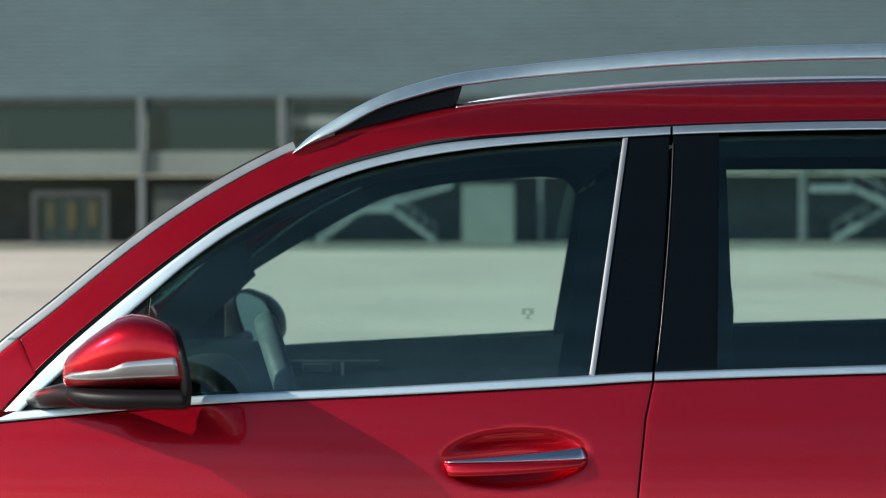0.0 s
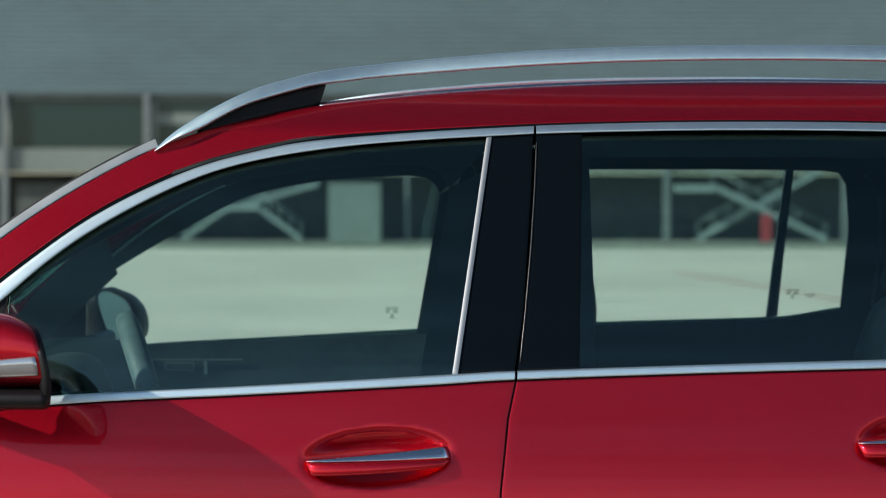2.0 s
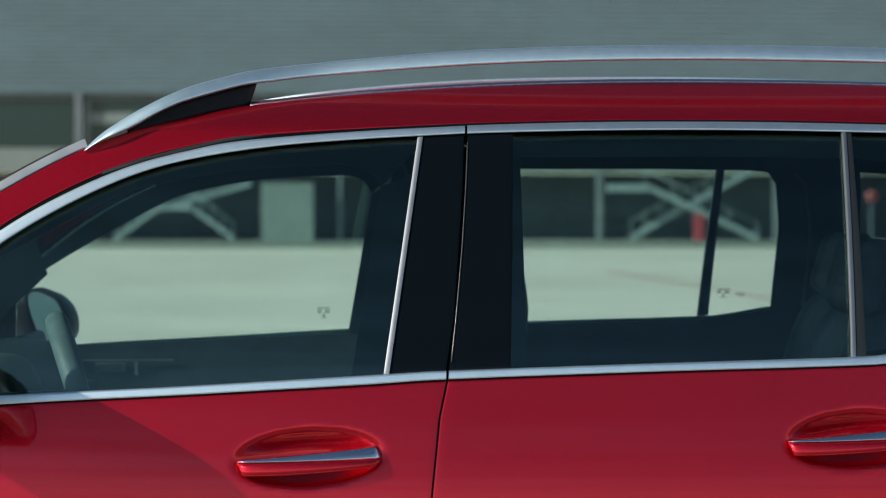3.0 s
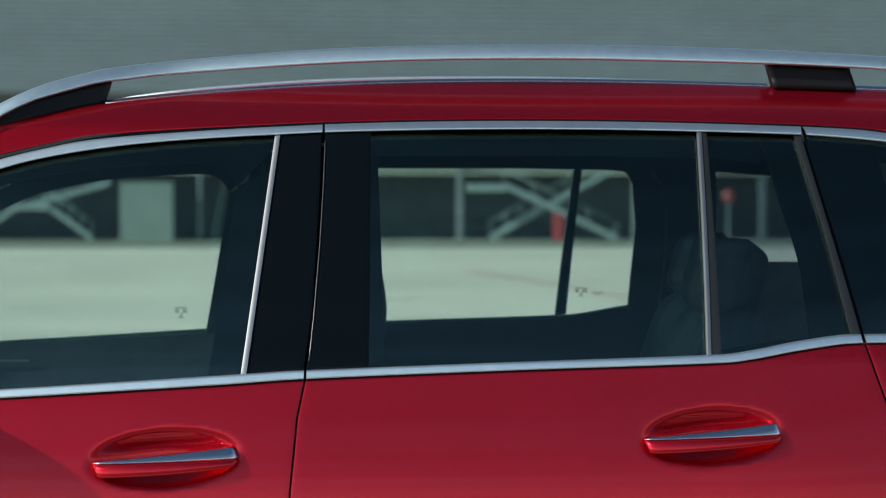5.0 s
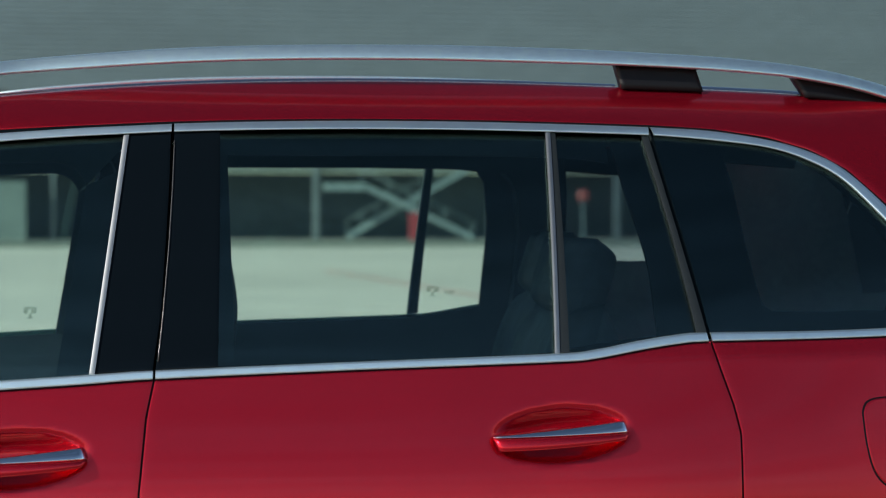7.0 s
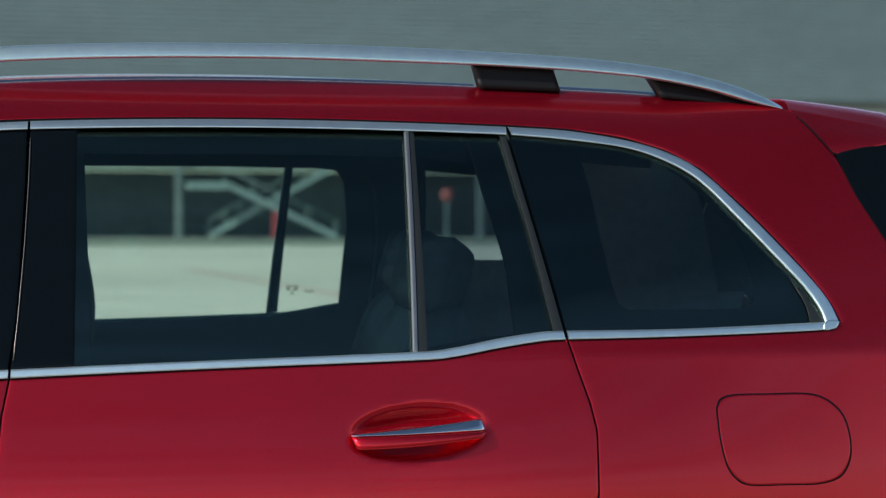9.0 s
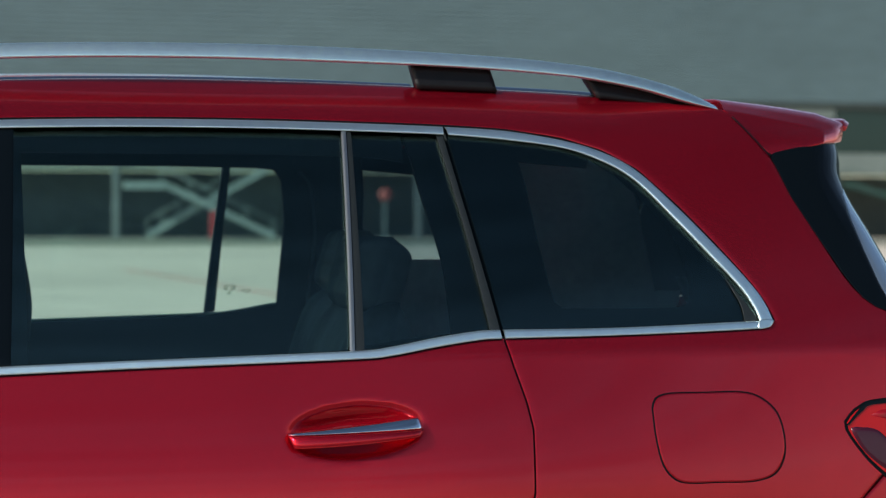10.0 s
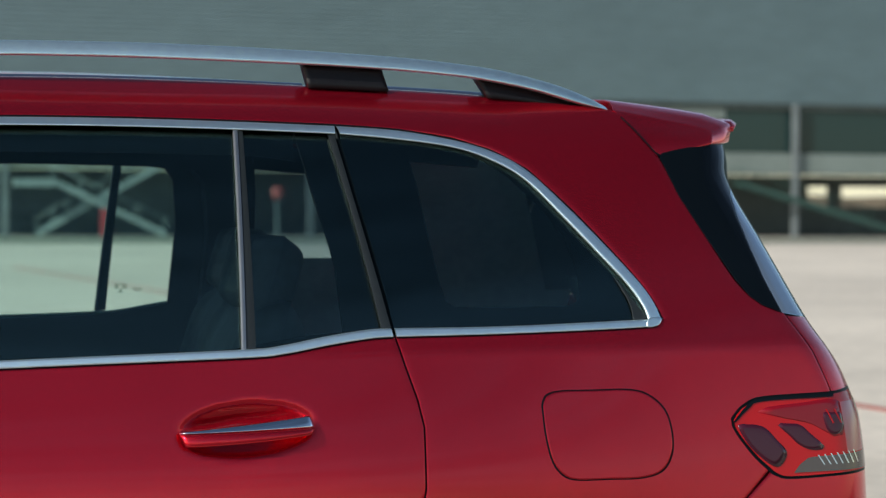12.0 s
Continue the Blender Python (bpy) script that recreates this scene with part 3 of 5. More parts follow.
B_SEAM = [(0.1734, 0.3318), (0.1734, 0.6948), (0.1764, 0.8288), (0.1855, 0.9115), (0.1912, 0.9636), (0.2064, 1.0314)]
B_SEAM_UP = [(0.206, 1.032), (0.221, 1.151), (0.235, 1.280), (0.245, 1.395), (0.253, 1.513)]
C_SEAM = [(1.0485, 0.3520), (1.0959, 0.5334), (1.1958, 0.6544), (1.3047, 0.7099), (1.3228, 0.7956), (1.3248, 0.9175), (1.3141, 0.9697), (1.2919, 1.0396), (1.2770, 1.0920)]
C_SEAM_UP = [(1.277, 1.100), (1.252, 1.239), (1.225, 1.382), (1.205, 1.512)]
GAP = 0.0020
LIFT = np.array((0.0, 0.010))  # by which panes reach behind the trims


def moved(c, dx=0.0, dz=0.0):
    return [(x + dx, z + dz) for x, z in c]


car = thing("car", 0.0, MID, 0.0, "glossy dark red estate car with chrome trim and roof rails", "car")


def handle_dent(cx, cz, a, b, deep=0.028):
    def dent(x, z):
        r = math.hypot((x - cx) / a, (z - cz - 0.05 * (x - cx)) / b)
        if r >= 1:
            return 0.0
        return deep * (1 - r ** 2.3)
    return dent


def door_handle(door, x0, z0, x1, z1, side):
    """A grip with a chrome top edge, swept along the door."""
    n = 30
    for name, mat, lo, hi, label in (("grip", RED, -0.025, 0.002, ""), ("chrome_strip", POLISHED, 0.0025, 0.021, "bright chrome strip")):
        verts, faces, m = [], [], 10
        for k in range(n):
            u = k / (n - 1)
            x, zc = x0 + u * (x1 - x0), z0 + u * (z1 - z0)
            arch = math.sin(math.pi * min(1, max(0, u))) ** 0.45
            grow = 0.12 + 0.88 * u ** 1.15
            end = min(1.0, u / 0.03, (1 - u) / 0.04 + 0.3)
            if name == "grip":
                low, top = zc + lo * (0.95 - 0.45 * u * u) * end, zc + hi * 0.6
            else:
                low, top = zc + lo * 0.6 + 0.001, zc + 0.0035 + hi * grow * end
            out = 0.012 + 0.020 * arch
            for a in np.linspace(0, 2 * math.pi, m, endpoint=False):
                cz, cy = math.cos(a), math.sin(a)
                e = 0.6 if name == "grip" else 0.3
                q = abs(cz) ** e * (1 if cz > 0 else -1)
                p = abs(cy) ** e * (1 if cy > 0 else -1)
                z = (low + top) / 2 + q * (top - low) / 2
                o = out - 0.009 + 0.009 * p - (0.004 * (q + 1) if name != "grip" else 0)
                verts.append(on_flank(x, z, o, side))
        for k in range(n - 1):
            for a in range(m):
                b = (a + 1) % m
                faces.append((k * m + a, k * m + b, (k + 1) * m + b, (k + 1) * m + a))
        faces += [tuple(range(m)), tuple((n - 1) * m + a for a in range(m))]
        if name == "grip":
            handle = part("door_handle", verts, faces, mat, door, "red door handle with chrome upper edge")
        else:
            part("chrome_strip", verts, faces, mat, door, label)
    return handle


def flank_side(side):
    fine = side > 0
    # lower skins
    fender_top = [(-2.20, 0.80), (-1.80, 0.90), (-1.40, 0.97), (-1.066, 1.02)]
    patch("fender", spline([(-2.20, 0.40), (-1.84, 0.42), (-1.74, 0.60), (-1.58, 0.71), (-1.42, 0.74), (-1.26, 0.71), (-1.12, 0.58), (-1.066, 0.36)], 60), fender_top, [(-2.20, 0.40), (-2.20, 0.80)], [(-1.066, 0.36), (-1.066, 1.02)], RED, car, 40, 24, side=side)
    patch("cowl_corner", [(-1.066, 0.952), (-1.024, 0.974), (-0.9605, 1.0430)], [(-1.14, 0.985), (-1.07, 1.045), (-0.9978, 1.1078)],
          [(-1.066, 0.952), (-1.14, 0.985)], [(-0.9605, 1.0430), (-0.9978, 1.1078)], RED, car, 16, 12, side=side)
    front = patch("front_door", [(-1.06, 0.34), (0.170, 0.34)], between(BELT_LOW, -1.06, 0.206 - GAP), [(-1.06, 0.34), (-1.06, 0.948)], moved(B_SEAM, -GAP), RED, car,
                  150 if fine else 40, 90 if fine else 20, thick=0.003, side=side, dent=handle_dent(-0.052, 0.892, 0.141, 0.052) if fine else None)
    rear = patch("rear_door", [(0.174, 0.34), (1.047, 0.352)], between(BELT_LOW, 0.206 + GAP, 1.277 - GAP), moved(B_SEAM, GAP), moved(C_SEAM, -GAP), RED, car,
                 140 if fine else 40, 90 if fine else 20, thick=0.003, side=side, dent=handle_dent(0.968, 0.922, 0.138, 0.051) if fine else None)
    door_handle(front, -0.181, 0.883, 0.081, 0.890, side)
    door_handle(rear, 0.837, 0.916, 1.098, 0.923, side)
    return front, rear


for side in (1, -1):
    front_door, rear_door = flank_side(side)

    # body side: A-pillar, roof side and rear quarter in one pressing
    inner = np.vstack([between(WIN_OUT, -0.958, 1.20, 80), resample(QUARTER_OUT, 60)])
    inner = resample(inner, 110)
    # pair the two edges station by station
    IN_AT = [0.0, 0.13, 0.30, 0.50, 0.68, 0.80, 0.90, 1.0]
    OUT_AT = [0.0, 0.13, 0.28, 0.47, 0.63, 0.725, 0.86, 1.0]
    g = np.linspace(0, 1, 130)
    a = resample(inner, np.interp(g, np.linspace(0, 1, 8), IN_AT))
    b = resample(np.vstack([spline(ROOF_EDGE, 200), spline(TAIL_EDGE, 100)]), np.interp(g, np.linspace(0, 1, 8), OUT_AT))
    gap = (b - a) / np.linalg.norm(b - a, axis=1)[:, None]
    ribbon("window_seal", a - gap * 0.002, a + gap * 0.014, INK, car, 130, out=-0.003, bulge=0.001, side=side)
    a = a + gap * np.interp(g, [0, 0.22, 0.35], [0.011, 0.010, 0.0055])[:, None]
    vs = steps(0.12, 12, True)
    uv = a[:, None] + vs[None, :, None] * (b - a)[:, None]
    near = np.clip(1 - np.minimum(vs, 1 - vs) * 0.12 / 0.005, 0, 1)
    shell("body_side", uv, np.repeat((0.0022 * near ** 2)[None], len(g), 0), 0.0, 0.008, RED, car, side, crisp=True)
    # lower rear quarter
    top = np.vstack([between(BELT_LOW, 1.277 + GAP, 1.862, 50), a[-1:], [(2.1745, 1.127)]])
    quarter = patch("rear_quarter", spline([(1.3127, 0.7099), (1.4216, 0.7300), (1.5627, 0.7099), (1.6736, 0.6443), (1.7643, 0.5133), (1.8148, 0.3520)], 60), top, moved(C_SEAM[3:], GAP),
                    [(1.8148, 0.3520), (1.9156, 0.5435), (1.9962, 0.6948), (2.0426, 0.7431), (2.1071, 0.8016), (2.2080, 0.8661), (2.2705, 0.9266), (2.2758, 0.9615), (2.2338, 1.0478), (2.1745, 1.1270)], RED, car, 120, 50, thick=0.003, side=side,
                    plain=lambda x, z: z > 1.09 and 1.868 < x < 2.165)
    tail = np.array([(float(np.interp(z, REAR[:, 0], REAR[:, 1])) + 0.010, z) for z in np.linspace(0.95, 1.112, 12)])
    patch("tailgate_side", [(2.2782, 0.9522), tail[0]], [(2.1820, 1.1210), tail[-1]], [(2.2823, 0.9522), (2.2378, 1.0478), (2.1820, 1.1210)], tail, RED, car, 16, 16, side=side)
    tail = np.array([(float(np.interp(z, REAR[:, 0], REAR[:, 1])) + 0.010, z) for z in np.linspace(0.36, 0.80, 14)])
    patch("rear_bumper", [(1.8188, 0.3520), tail[0]], [(2.1132, 0.7986), tail[-1]], [(1.8188, 0.3520), (1.9196, 0.5435), (2.0003, 0.6948), (2.0477, 0.7431), (2.1132, 0.7986)], tail, RED, car, 30, 24, side=side)

    for line in (B_SEAM, C_SEAM):  # dark seals behind the door gaps
        ribbon("seam_seal", spline(moved(line, -0.009), 50), spline(moved(line, 0.009), 50), INK, car, 50, out=-0.0042, bulge=0.0002, thick=0.003, side=side)

    # chrome round the windows
    ribbon("window_trim", spline([p for p in WIN_IN if p[0] < 0.2] + [(0.2495, 1.4965)], 90), spline([p for p in WIN_OUT if p[0] < 0.2] + [(0.2505, 1.5125)], 90),
           CHROME, front_door, 90, side=side, label="satin chrome window trim")
    ribbon("window_trim", between(WIN_IN, 0.2545, 1.2005), between(WIN_OUT, 0.2555, 1.2025), CHROME, rear_door, 60, side=side, label="satin chrome window trim")
    ribbon("window_trim", spline(QUARTER_IN, 80), spline(QUARTER_OUT, 80), CHROME, quarter, 80, side=side, label="satin chrome window trim")
    ribbon("belt_trim", between(BELT_LOW, -1.05, 0.2035, 60), between(BELT_TOP, -0.995, 0.2045, 60), CHROME, front_door, 60, side=side, label="satin chrome belt trim")
    ribbon("belt_trim", between(BELT_LOW, 0.2085, 1.2725, 70), between(BELT_TOP, 0.2095, 1.2695, 70), CHROME, rear_door, 70, side=side, label="satin chrome belt trim")
    ribbon("belt_trim", between(BELT_LOW, 1.2795, 1.862, 50), between(BELT_TOP, 1.2775, 1.845, 50), CHROME, quarter, 50, side=side, label="satin chrome belt trim")

    # thin black line along the lower edge of each belt trim
    for part_of, x0, x1 in ((front_door, -1.05, 0.2035), (rear_door, 0.2085, 1.2725), (quarter, 1.2795, 1.858)):
        low = between(BELT_LOW, x0, x1, 60)
        ribbon("belt_underline", low - np.array((0.0, 0.0020)), low + np.array((0.0, 0.001)), INK, part_of, 60, out=0.0022, bulge=0.001, side=side)
    # thin lighter tube added for the sun's glint on the black cover's edge
    edge = resample(moved(B_SEAM_UP, 0.0042), 30)
    sweep("pillar_glint", [on_flank(x, z, -0.0022, side) for x, z in edge[2:-2]], [0.0013] * 26, EDGE_GLINT, rear_door, 8)
    blob("corner_moulding", [(1.773, 1.207), (1.803, 1.168), (1.822, 1.143), (1.838, 1.117), (1.806, 1.116), (1.804, 1.142), (1.792, 1.174)], DIVIDER, quarter, -0.0025, side, dome=0.0)
    blob("trim_corner", [(1.832, 1.104), (1.852, 1.1055), (1.863, 1.110), (1.868, 1.121), (1.853, 1.123), (1.836, 1.119)], CHROME, quarter, 0.0042, side)

    # glass and black pillar covers
    w_top = lambda x0, x1: between(WIN_IN, x0, x1, 40)
    b_top = lambda x0, x1: between(BELT_TOP, x0, x1, 40)
    patch("door_glass", b_top(-0.757 + (0 if side > 0 else -0.05), 0.092) - LIFT, w_top(-0.748 + (0 if side > 0 else -0.05), 0.163) + LIFT, [(-0.757 + (0 if side > 0 else -0.05), 0.983), (-0.748 + (0 if side > 0 else -0.05), 1.199 - (0 if side > 0 else 0.044))], [(0.092, 1.033), (0.163, 1.501)], GLASS, front_door,
          30, 16, out=-0.0115, thick=0.004, side=side, label="green tinted door glass", rim=False)
    sx = 0.0 if side > 0 else -0.05
    patch("sail_panel", b_top(-0.99, -0.761 + sx), w_top(-0.985, -0.752 + sx), [(-0.99, 0.972), (-0.985, 0.973)], [(-0.761 + sx, 0.993 + sx * 0.08), (-0.752 + sx, 1.185 + sx * 0.85)], PLASTIC, front_door, 16, 10, out=-0.004, side=side)
    patch("pillar_cover", b_top(0.098, 0.2035), w_top(0.168, 0.2485), [(0.098, 1.043), (0.168, 1.492)], [(0.2035, 1.048), (0.221, 1.151), (0.2325, 1.28), (0.2425, 1.395), (0.2485, 1.496)],
          PIANO, front_door, 12, 20, out=-0.003, side=side, label="gloss black pillar cover")
    patch("pillar_cover", b_top(0.2095, 0.325), w_top(0.2555, 0.344), [(0.2095, 1.049), (0.225, 1.151), (0.239, 1.28), (0.249, 1.395), (0.2555, 1.497)], [(0.325, 1.053), (0.344, 1.499)],
          PIANO, rear_door, 12, 20, out=-0.003, side=side, label="gloss black pillar cover")
    patch("glass_edge_strip", [(0.088, 1.043), (0.098, 1.043)], [(0.158, 1.490), (0.168, 1.491)], [(0.088, 1.043), (0.158, 1.490)], [(0.098, 1.043), (0.168, 1.491)],
          PALE_TRIM, front_door, 6, 20, out=0.001, side=side, label="thin bright chrome strip")
    patch("door_glass", b_top(0.319, 0.980) - LIFT, w_top(0.338, 1.003) + LIFT, [(0.319, 1.043), (0.338, 1.509)], [(0.980, 1.062), (1.003, 1.512)], GLASS, rear_door, 24, 14, out=-0.0115, thick=0.004,
          side=side, label="green tinted door glass", rim=False)
    patch("glass_divider", [(0.969, 1.072), (0.995, 1.075)], [(0.993, 1.502), (1.010, 1.502)], [(0.969, 1.072), (0.993, 1.502)], [(0.995, 1.075), (1.010, 1.502)], DIVIDER, rear_door, 8, 20,
          out=-0.002, side=side)
    patch("divider_trim", [(0.966, 1.072), (0.975, 1.072)], [(0.990, 1.502), (0.999, 1.502)], [(0.966, 1.072), (0.990, 1.502)], [(0.975, 1.072), (0.999, 1.502)], GREY_TRIM, rear_door, 5, 20,
          out=0.001, side=side)
    patch("fixed_glass", b_top(0.984, 1.260) - LIFT, w_top(1.005, 1.194) + LIFT, [(0.984, 1.065), (1.005, 1.512)], [(1.260, 1.098), (1.228, 1.311), (1.194, 1.507)], PRIVACY if side > 0 else GLASS, rear_door, 16, 14, out=-0.0115,
          thick=0.004, side=side, label="dark tinted fixed glass", rim=False)
    patch("pillar_cover", b_top(1.252, 1.2715), w_top(1.187, 1.2005), [(1.252, 1.108), (1.221, 1.311), (1.187, 1.497)], [(1.2715, 1.109), (1.247, 1.24), (1.2205, 1.382), (1.2005, 1.497)],
          DIVIDER, rear_door, 8, 20, out=-0.003, side=side)
    opening = np.vstack([between(BELT_TOP, 1.2795, 1.842, 40) - LIFT * 0.6, spline(QUARTER_IN[::-1], 80) + LIFT * 0.4, [(1.2105, 1.500), (1.2300, 1.382), (1.257, 1.24), (1.2795, 1.104)]])
    clear = [(1.352, 1.462), (1.364, 1.392), (1.373, 1.289), (1.385, 1.199), (1.394, 1.161), (1.412, 1.148), (1.53, 1.147), (1.660, 1.148), (1.684, 1.155), (1.692, 1.180), (1.690, 1.231), (1.674, 1.289),
             (1.632, 1.347), (1.568, 1.413), (1.511, 1.448), (1.44, 1.466), (1.37, 1.472)]
    frame_ring("quarter_glass", opening, np.array((1.5, 1.28)) + (np.array(opening) - np.array((1.5, 1.28))) * 0.02, (1.5, 1.28), PRIVACY, quarter, -0.0060, side, thick=0.003, solid=True)
    frame_ring("glass_border", np.array((1.5, 1.28)) + (opening - np.array((1.5, 1.28))) * 1.03, clear, (1.5, 1.28), INK, quarter, -0.0098, side, thick=0.004)

# roof, screens and tail
def across(x, z, n=24, crown=0.05, dip=0.0):
    """A line of points from the left flank to the right one at a station."""
    y0 = flank(x, z)
    ys = np.linspace(y0, 2 * MID - y0, n)
    u = (ys - MID) / (MID - y0)
    return [(x + dip * (1 - v * v), y, z + crown * (1 - abs(v) ** 2.2)) for y, v in zip(ys, u)]


roof_line = spline(ROOF_EDGE, 300)
roof_rows = [across(x, float(np.interp(x, roof_line[:, 0], roof_line[:, 1])) - 0.004, crown=0.016) for x in np.linspace(-0.50, 1.845, 40)]
sheet("roof", roof_rows, 0.02, RED, car)
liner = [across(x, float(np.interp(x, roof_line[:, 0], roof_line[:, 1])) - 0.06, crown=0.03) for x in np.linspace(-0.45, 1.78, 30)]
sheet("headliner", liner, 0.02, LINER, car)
def moulding(name, x0, x1, w0, w1, mat, out=0.0, side=1, label=""):
    c = between([(-1.14, 0.985), (-1.07, 1.045)] + ROOF_EDGE, x0, x1, 50)
    d = np.gradient(c, axis=0)
    nrm = np.stack([-d[:, 1], d[:, 0]], 1) / np.linalg.norm(d, axis=1)[:, None]
    return ribbon(name, c + nrm * w0, c + nrm * w1, mat, car, 50, out=out, bulge=0.002, side=side, label=label)


RAIL_TOP = [(-0.486, 1.467), (-0.451, 1.497), (-0.396, 1.531), (-0.341, 1.559), (-0.286, 1.583), (-0.231, 1.600), (-0.176, 1.615), (-0.120, 1.624), (-0.065, 1.631), (0.047, 1.643), (0.269, 1.661), (0.491, 1.670),
            (0.700, 1.673), (0.874, 1.673), (1.108, 1.668), (1.349, 1.658), (1.472, 1.649), (1.598, 1.634), (1.725, 1.606), (1.803, 1.578), (1.836, 1.563)]
RAIL_LOW = [(-0.486, 1.461), (-0.451, 1.480), (-0.396, 1.502), (-0.352, 1.525), (-0.308, 1.546), (-0.286, 1.554), (-0.231, 1.571), (-0.176, 1.586), (-0.120, 1.594), (-0.065, 1.602), (0.047, 1.612), (0.269, 1.628),
            (0.491, 1.637), (0.705, 1.640), (0.874, 1.639), (1.155, 1.634), (1.349, 1.627), (1.472, 1.619), (1.535, 1.613), (1.662, 1.592), (1.764, 1.566), (1.836, 1.552)]
def lift_at(x, d):
    """The rail's arch between its two ends."""
    return d * min(1.0, max(0.0, (x + 0.486) / 0.15))


def rail_y(x):
    u = min(1.0, max(0.0, -x / 0.5))
    return 0.322 - 0.116 * u * u * (3 - 2 * u)


for side in (1, -1):
    # roof rail with its feet
    n, m = 130, 16
    xs = np.r_[np.linspace(-0.486, -0.3, 30, endpoint=False), np.linspace(-0.3, 1.836, 100)]
    top, low = spline(RAIL_TOP, 500), spline(RAIL_LOW, 500)
    verts, faces = [], []
    for x in xs:
        zt, zl = np.interp(x, *top.T) + lift_at(x, 0.0075), np.interp(x, *low.T) + lift_at(x, 0.0085)
        y = rail_y(x)
        wide = 0.017 * min(1.0, 0.3 + (zt - zl) / 0.03)
        for a in np.linspace(0, 2 * math.pi, m, endpoint=False):
            p, q = math.cos(a), math.sin(a)
            p, q = (abs(p) ** 0.5) * (1 if p > 0 else -1), (abs(q) ** 0.5) * (1 if q > 0 else -1)
            yy = y - wide * p + 0.011 * q
            verts.append((x, yy if side > 0 else 2 * MID - yy, (zt + zl) / 2 + q * (zt - zl) / 2))
    for k in range(n - 1):
        for a in range(m):
            b = (a + 1) % m
            faces.append((k * m + a, k * m + b, (k + 1) * m + b, (k + 1) * m + a))
    faces += [tuple(range(m)), tuple((n - 1) * m + a for a in range(m))]
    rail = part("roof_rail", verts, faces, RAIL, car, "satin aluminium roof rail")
    for x0, x1, lean0, lean1 in ((-0.405, -0.157, 0.0, 0.016), (1.163, 1.334, -0.012, -0.014), (1.543, 1.800, -0.026, 0.0)):
        rows = []
        for u in np.linspace(0, 1, 18):
            xb, xt = x0 - lean0 + u * (x1 - lean1 - x0 + lean0), x0 + u * (x1 - x0)
            zb, zt = np.interp(xb, *roof_line.T) - 0.004, np.interp(xt, *low.T) + 0.014
            rows.append([(xb + v * (xt - xb), (rail_y(xt) - 0.006 + 0.012 * v) if side > 0 else 2 * MID - rail_y(xt) + 0.006, zb + v * (zt - zb)) for v in np.linspace(0, 1, 5)])
        sheet("rail_foot", rows, 0.025 * side, PLASTIC, rail, way=(0, 1, 0))
    moulding("rail_base", -0.168, 1.168, 0.001, 0.0075, BRIGHT, -0.004, side, "thin satin aluminium strip")
    moulding("rail_base", 1.352, 1.565, 0.001, 0.0100, BRIGHT, -0.004, side, "thin satin aluminium strip")
    moulding("screen_moulding", -1.130, -0.480, 0.001, 0.018, MOULD, -0.002, side, "satin grey windscreen moulding")
    moulding("screen_seal", -1.130, -0.505, 0.017, 0.022, RUBBER, -0.006, side)

    # tail: black pillar panel, rear window edge, lamp and flap
    def rear_x(z):
        return float(np.interp(z, REAR[:, 0], REAR[:, 1])) + 0.006
    patch("pillar_panel", [(2.150, 1.134), (2.168, 1.128)], [(1.930, 1.468), (rear_x(1.508), 1.508)], [(2.150, 1.134), (2.122, 1.143), (2.092, 1.164), (2.064, 1.200), (2.012, 1.284), (1.962, 1.374), (1.930, 1.468)],
          [(2.168, 1.128), (2.137, 1.198), (2.1176, 1.264), (2.103, 1.330), (2.106, 1.378), (rear_x(1.405) - 0.004, 1.405), (rear_x(1.44), 1.44), (rear_x(1.508), 1.508)], PIANO, car, 12, 40, out=0.001, side=side, label="gloss black pillar panel")
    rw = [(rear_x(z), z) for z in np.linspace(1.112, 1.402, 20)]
    patch("rear_window_edge", [(2.171, 1.127), rw[0]], [(2.109, 1.380), rw[-1]], [(2.171, 1.127), (2.140, 1.198), (2.1206, 1.264), (2.106, 1.330), (2.109, 1.380)], rw, REAR_GLASS_SHEEN, car, 10, 24, side=side)
    ring = [(1.5772, 0.9522), (1.5819, 0.8924), (1.5940, 0.8409), (1.6151, 0.8127), (1.6464, 0.8006), (1.7240, 0.7986), (1.8006, 0.7976), (1.8511, 0.8107), (1.8753, 0.8470), (1.8763, 0.8934), (1.8610, 0.9378),
            (1.8230, 0.9688), (1.7774, 0.9801), (1.6989, 0.9811), (1.6175, 0.9811), (1.5863, 0.9718), (1.5772, 0.9522)]
    loop = spline(ring, 81)[:80]
    mid = loop.mean(0)
    for name, grow, out, mat in (("flap_gap", 1.006, 0.0004, INK), ("fuel_flap", 0.976, 0.0010, RED)):
        verts, faces, k = [], [], 8
        for f in np.r_[np.linspace(0.15, 0.96, k - 2), 0.985, 1.0]:
            for x, z in mid + (loop - mid) * grow * f:
                verts.append(on_flank(x, z, out - (0.0012 if f == 1.0 else 0.0), side))
        for i in range(k - 1):
            for j in range(80):
                faces.append((i * 80 + j, i * 80 + (j + 1) % 80, (i + 1) * 80 + (j + 1) % 80, (i + 1) * 80 + j))
        faces.append(tuple(range(80)))
        part(name, verts, faces, mat, car, "red fuel filler flap" if name == "fuel_flap" else "")
    # lamp
    def lamp_sheet(name, low, high, left, right, mat, parent, out, nu=24, nv=12, label=""):
        low, high, left, right = (spline(c, 40) if len(c) > 2 else c for c in (low, high, left, right))
        return patch(name, low, high, left, right, mat, parent, nu, nv, out=out, thick=0.003, side=side, label=label, rim=False)
    zs = np.linspace(0.790, 0.962, 12)
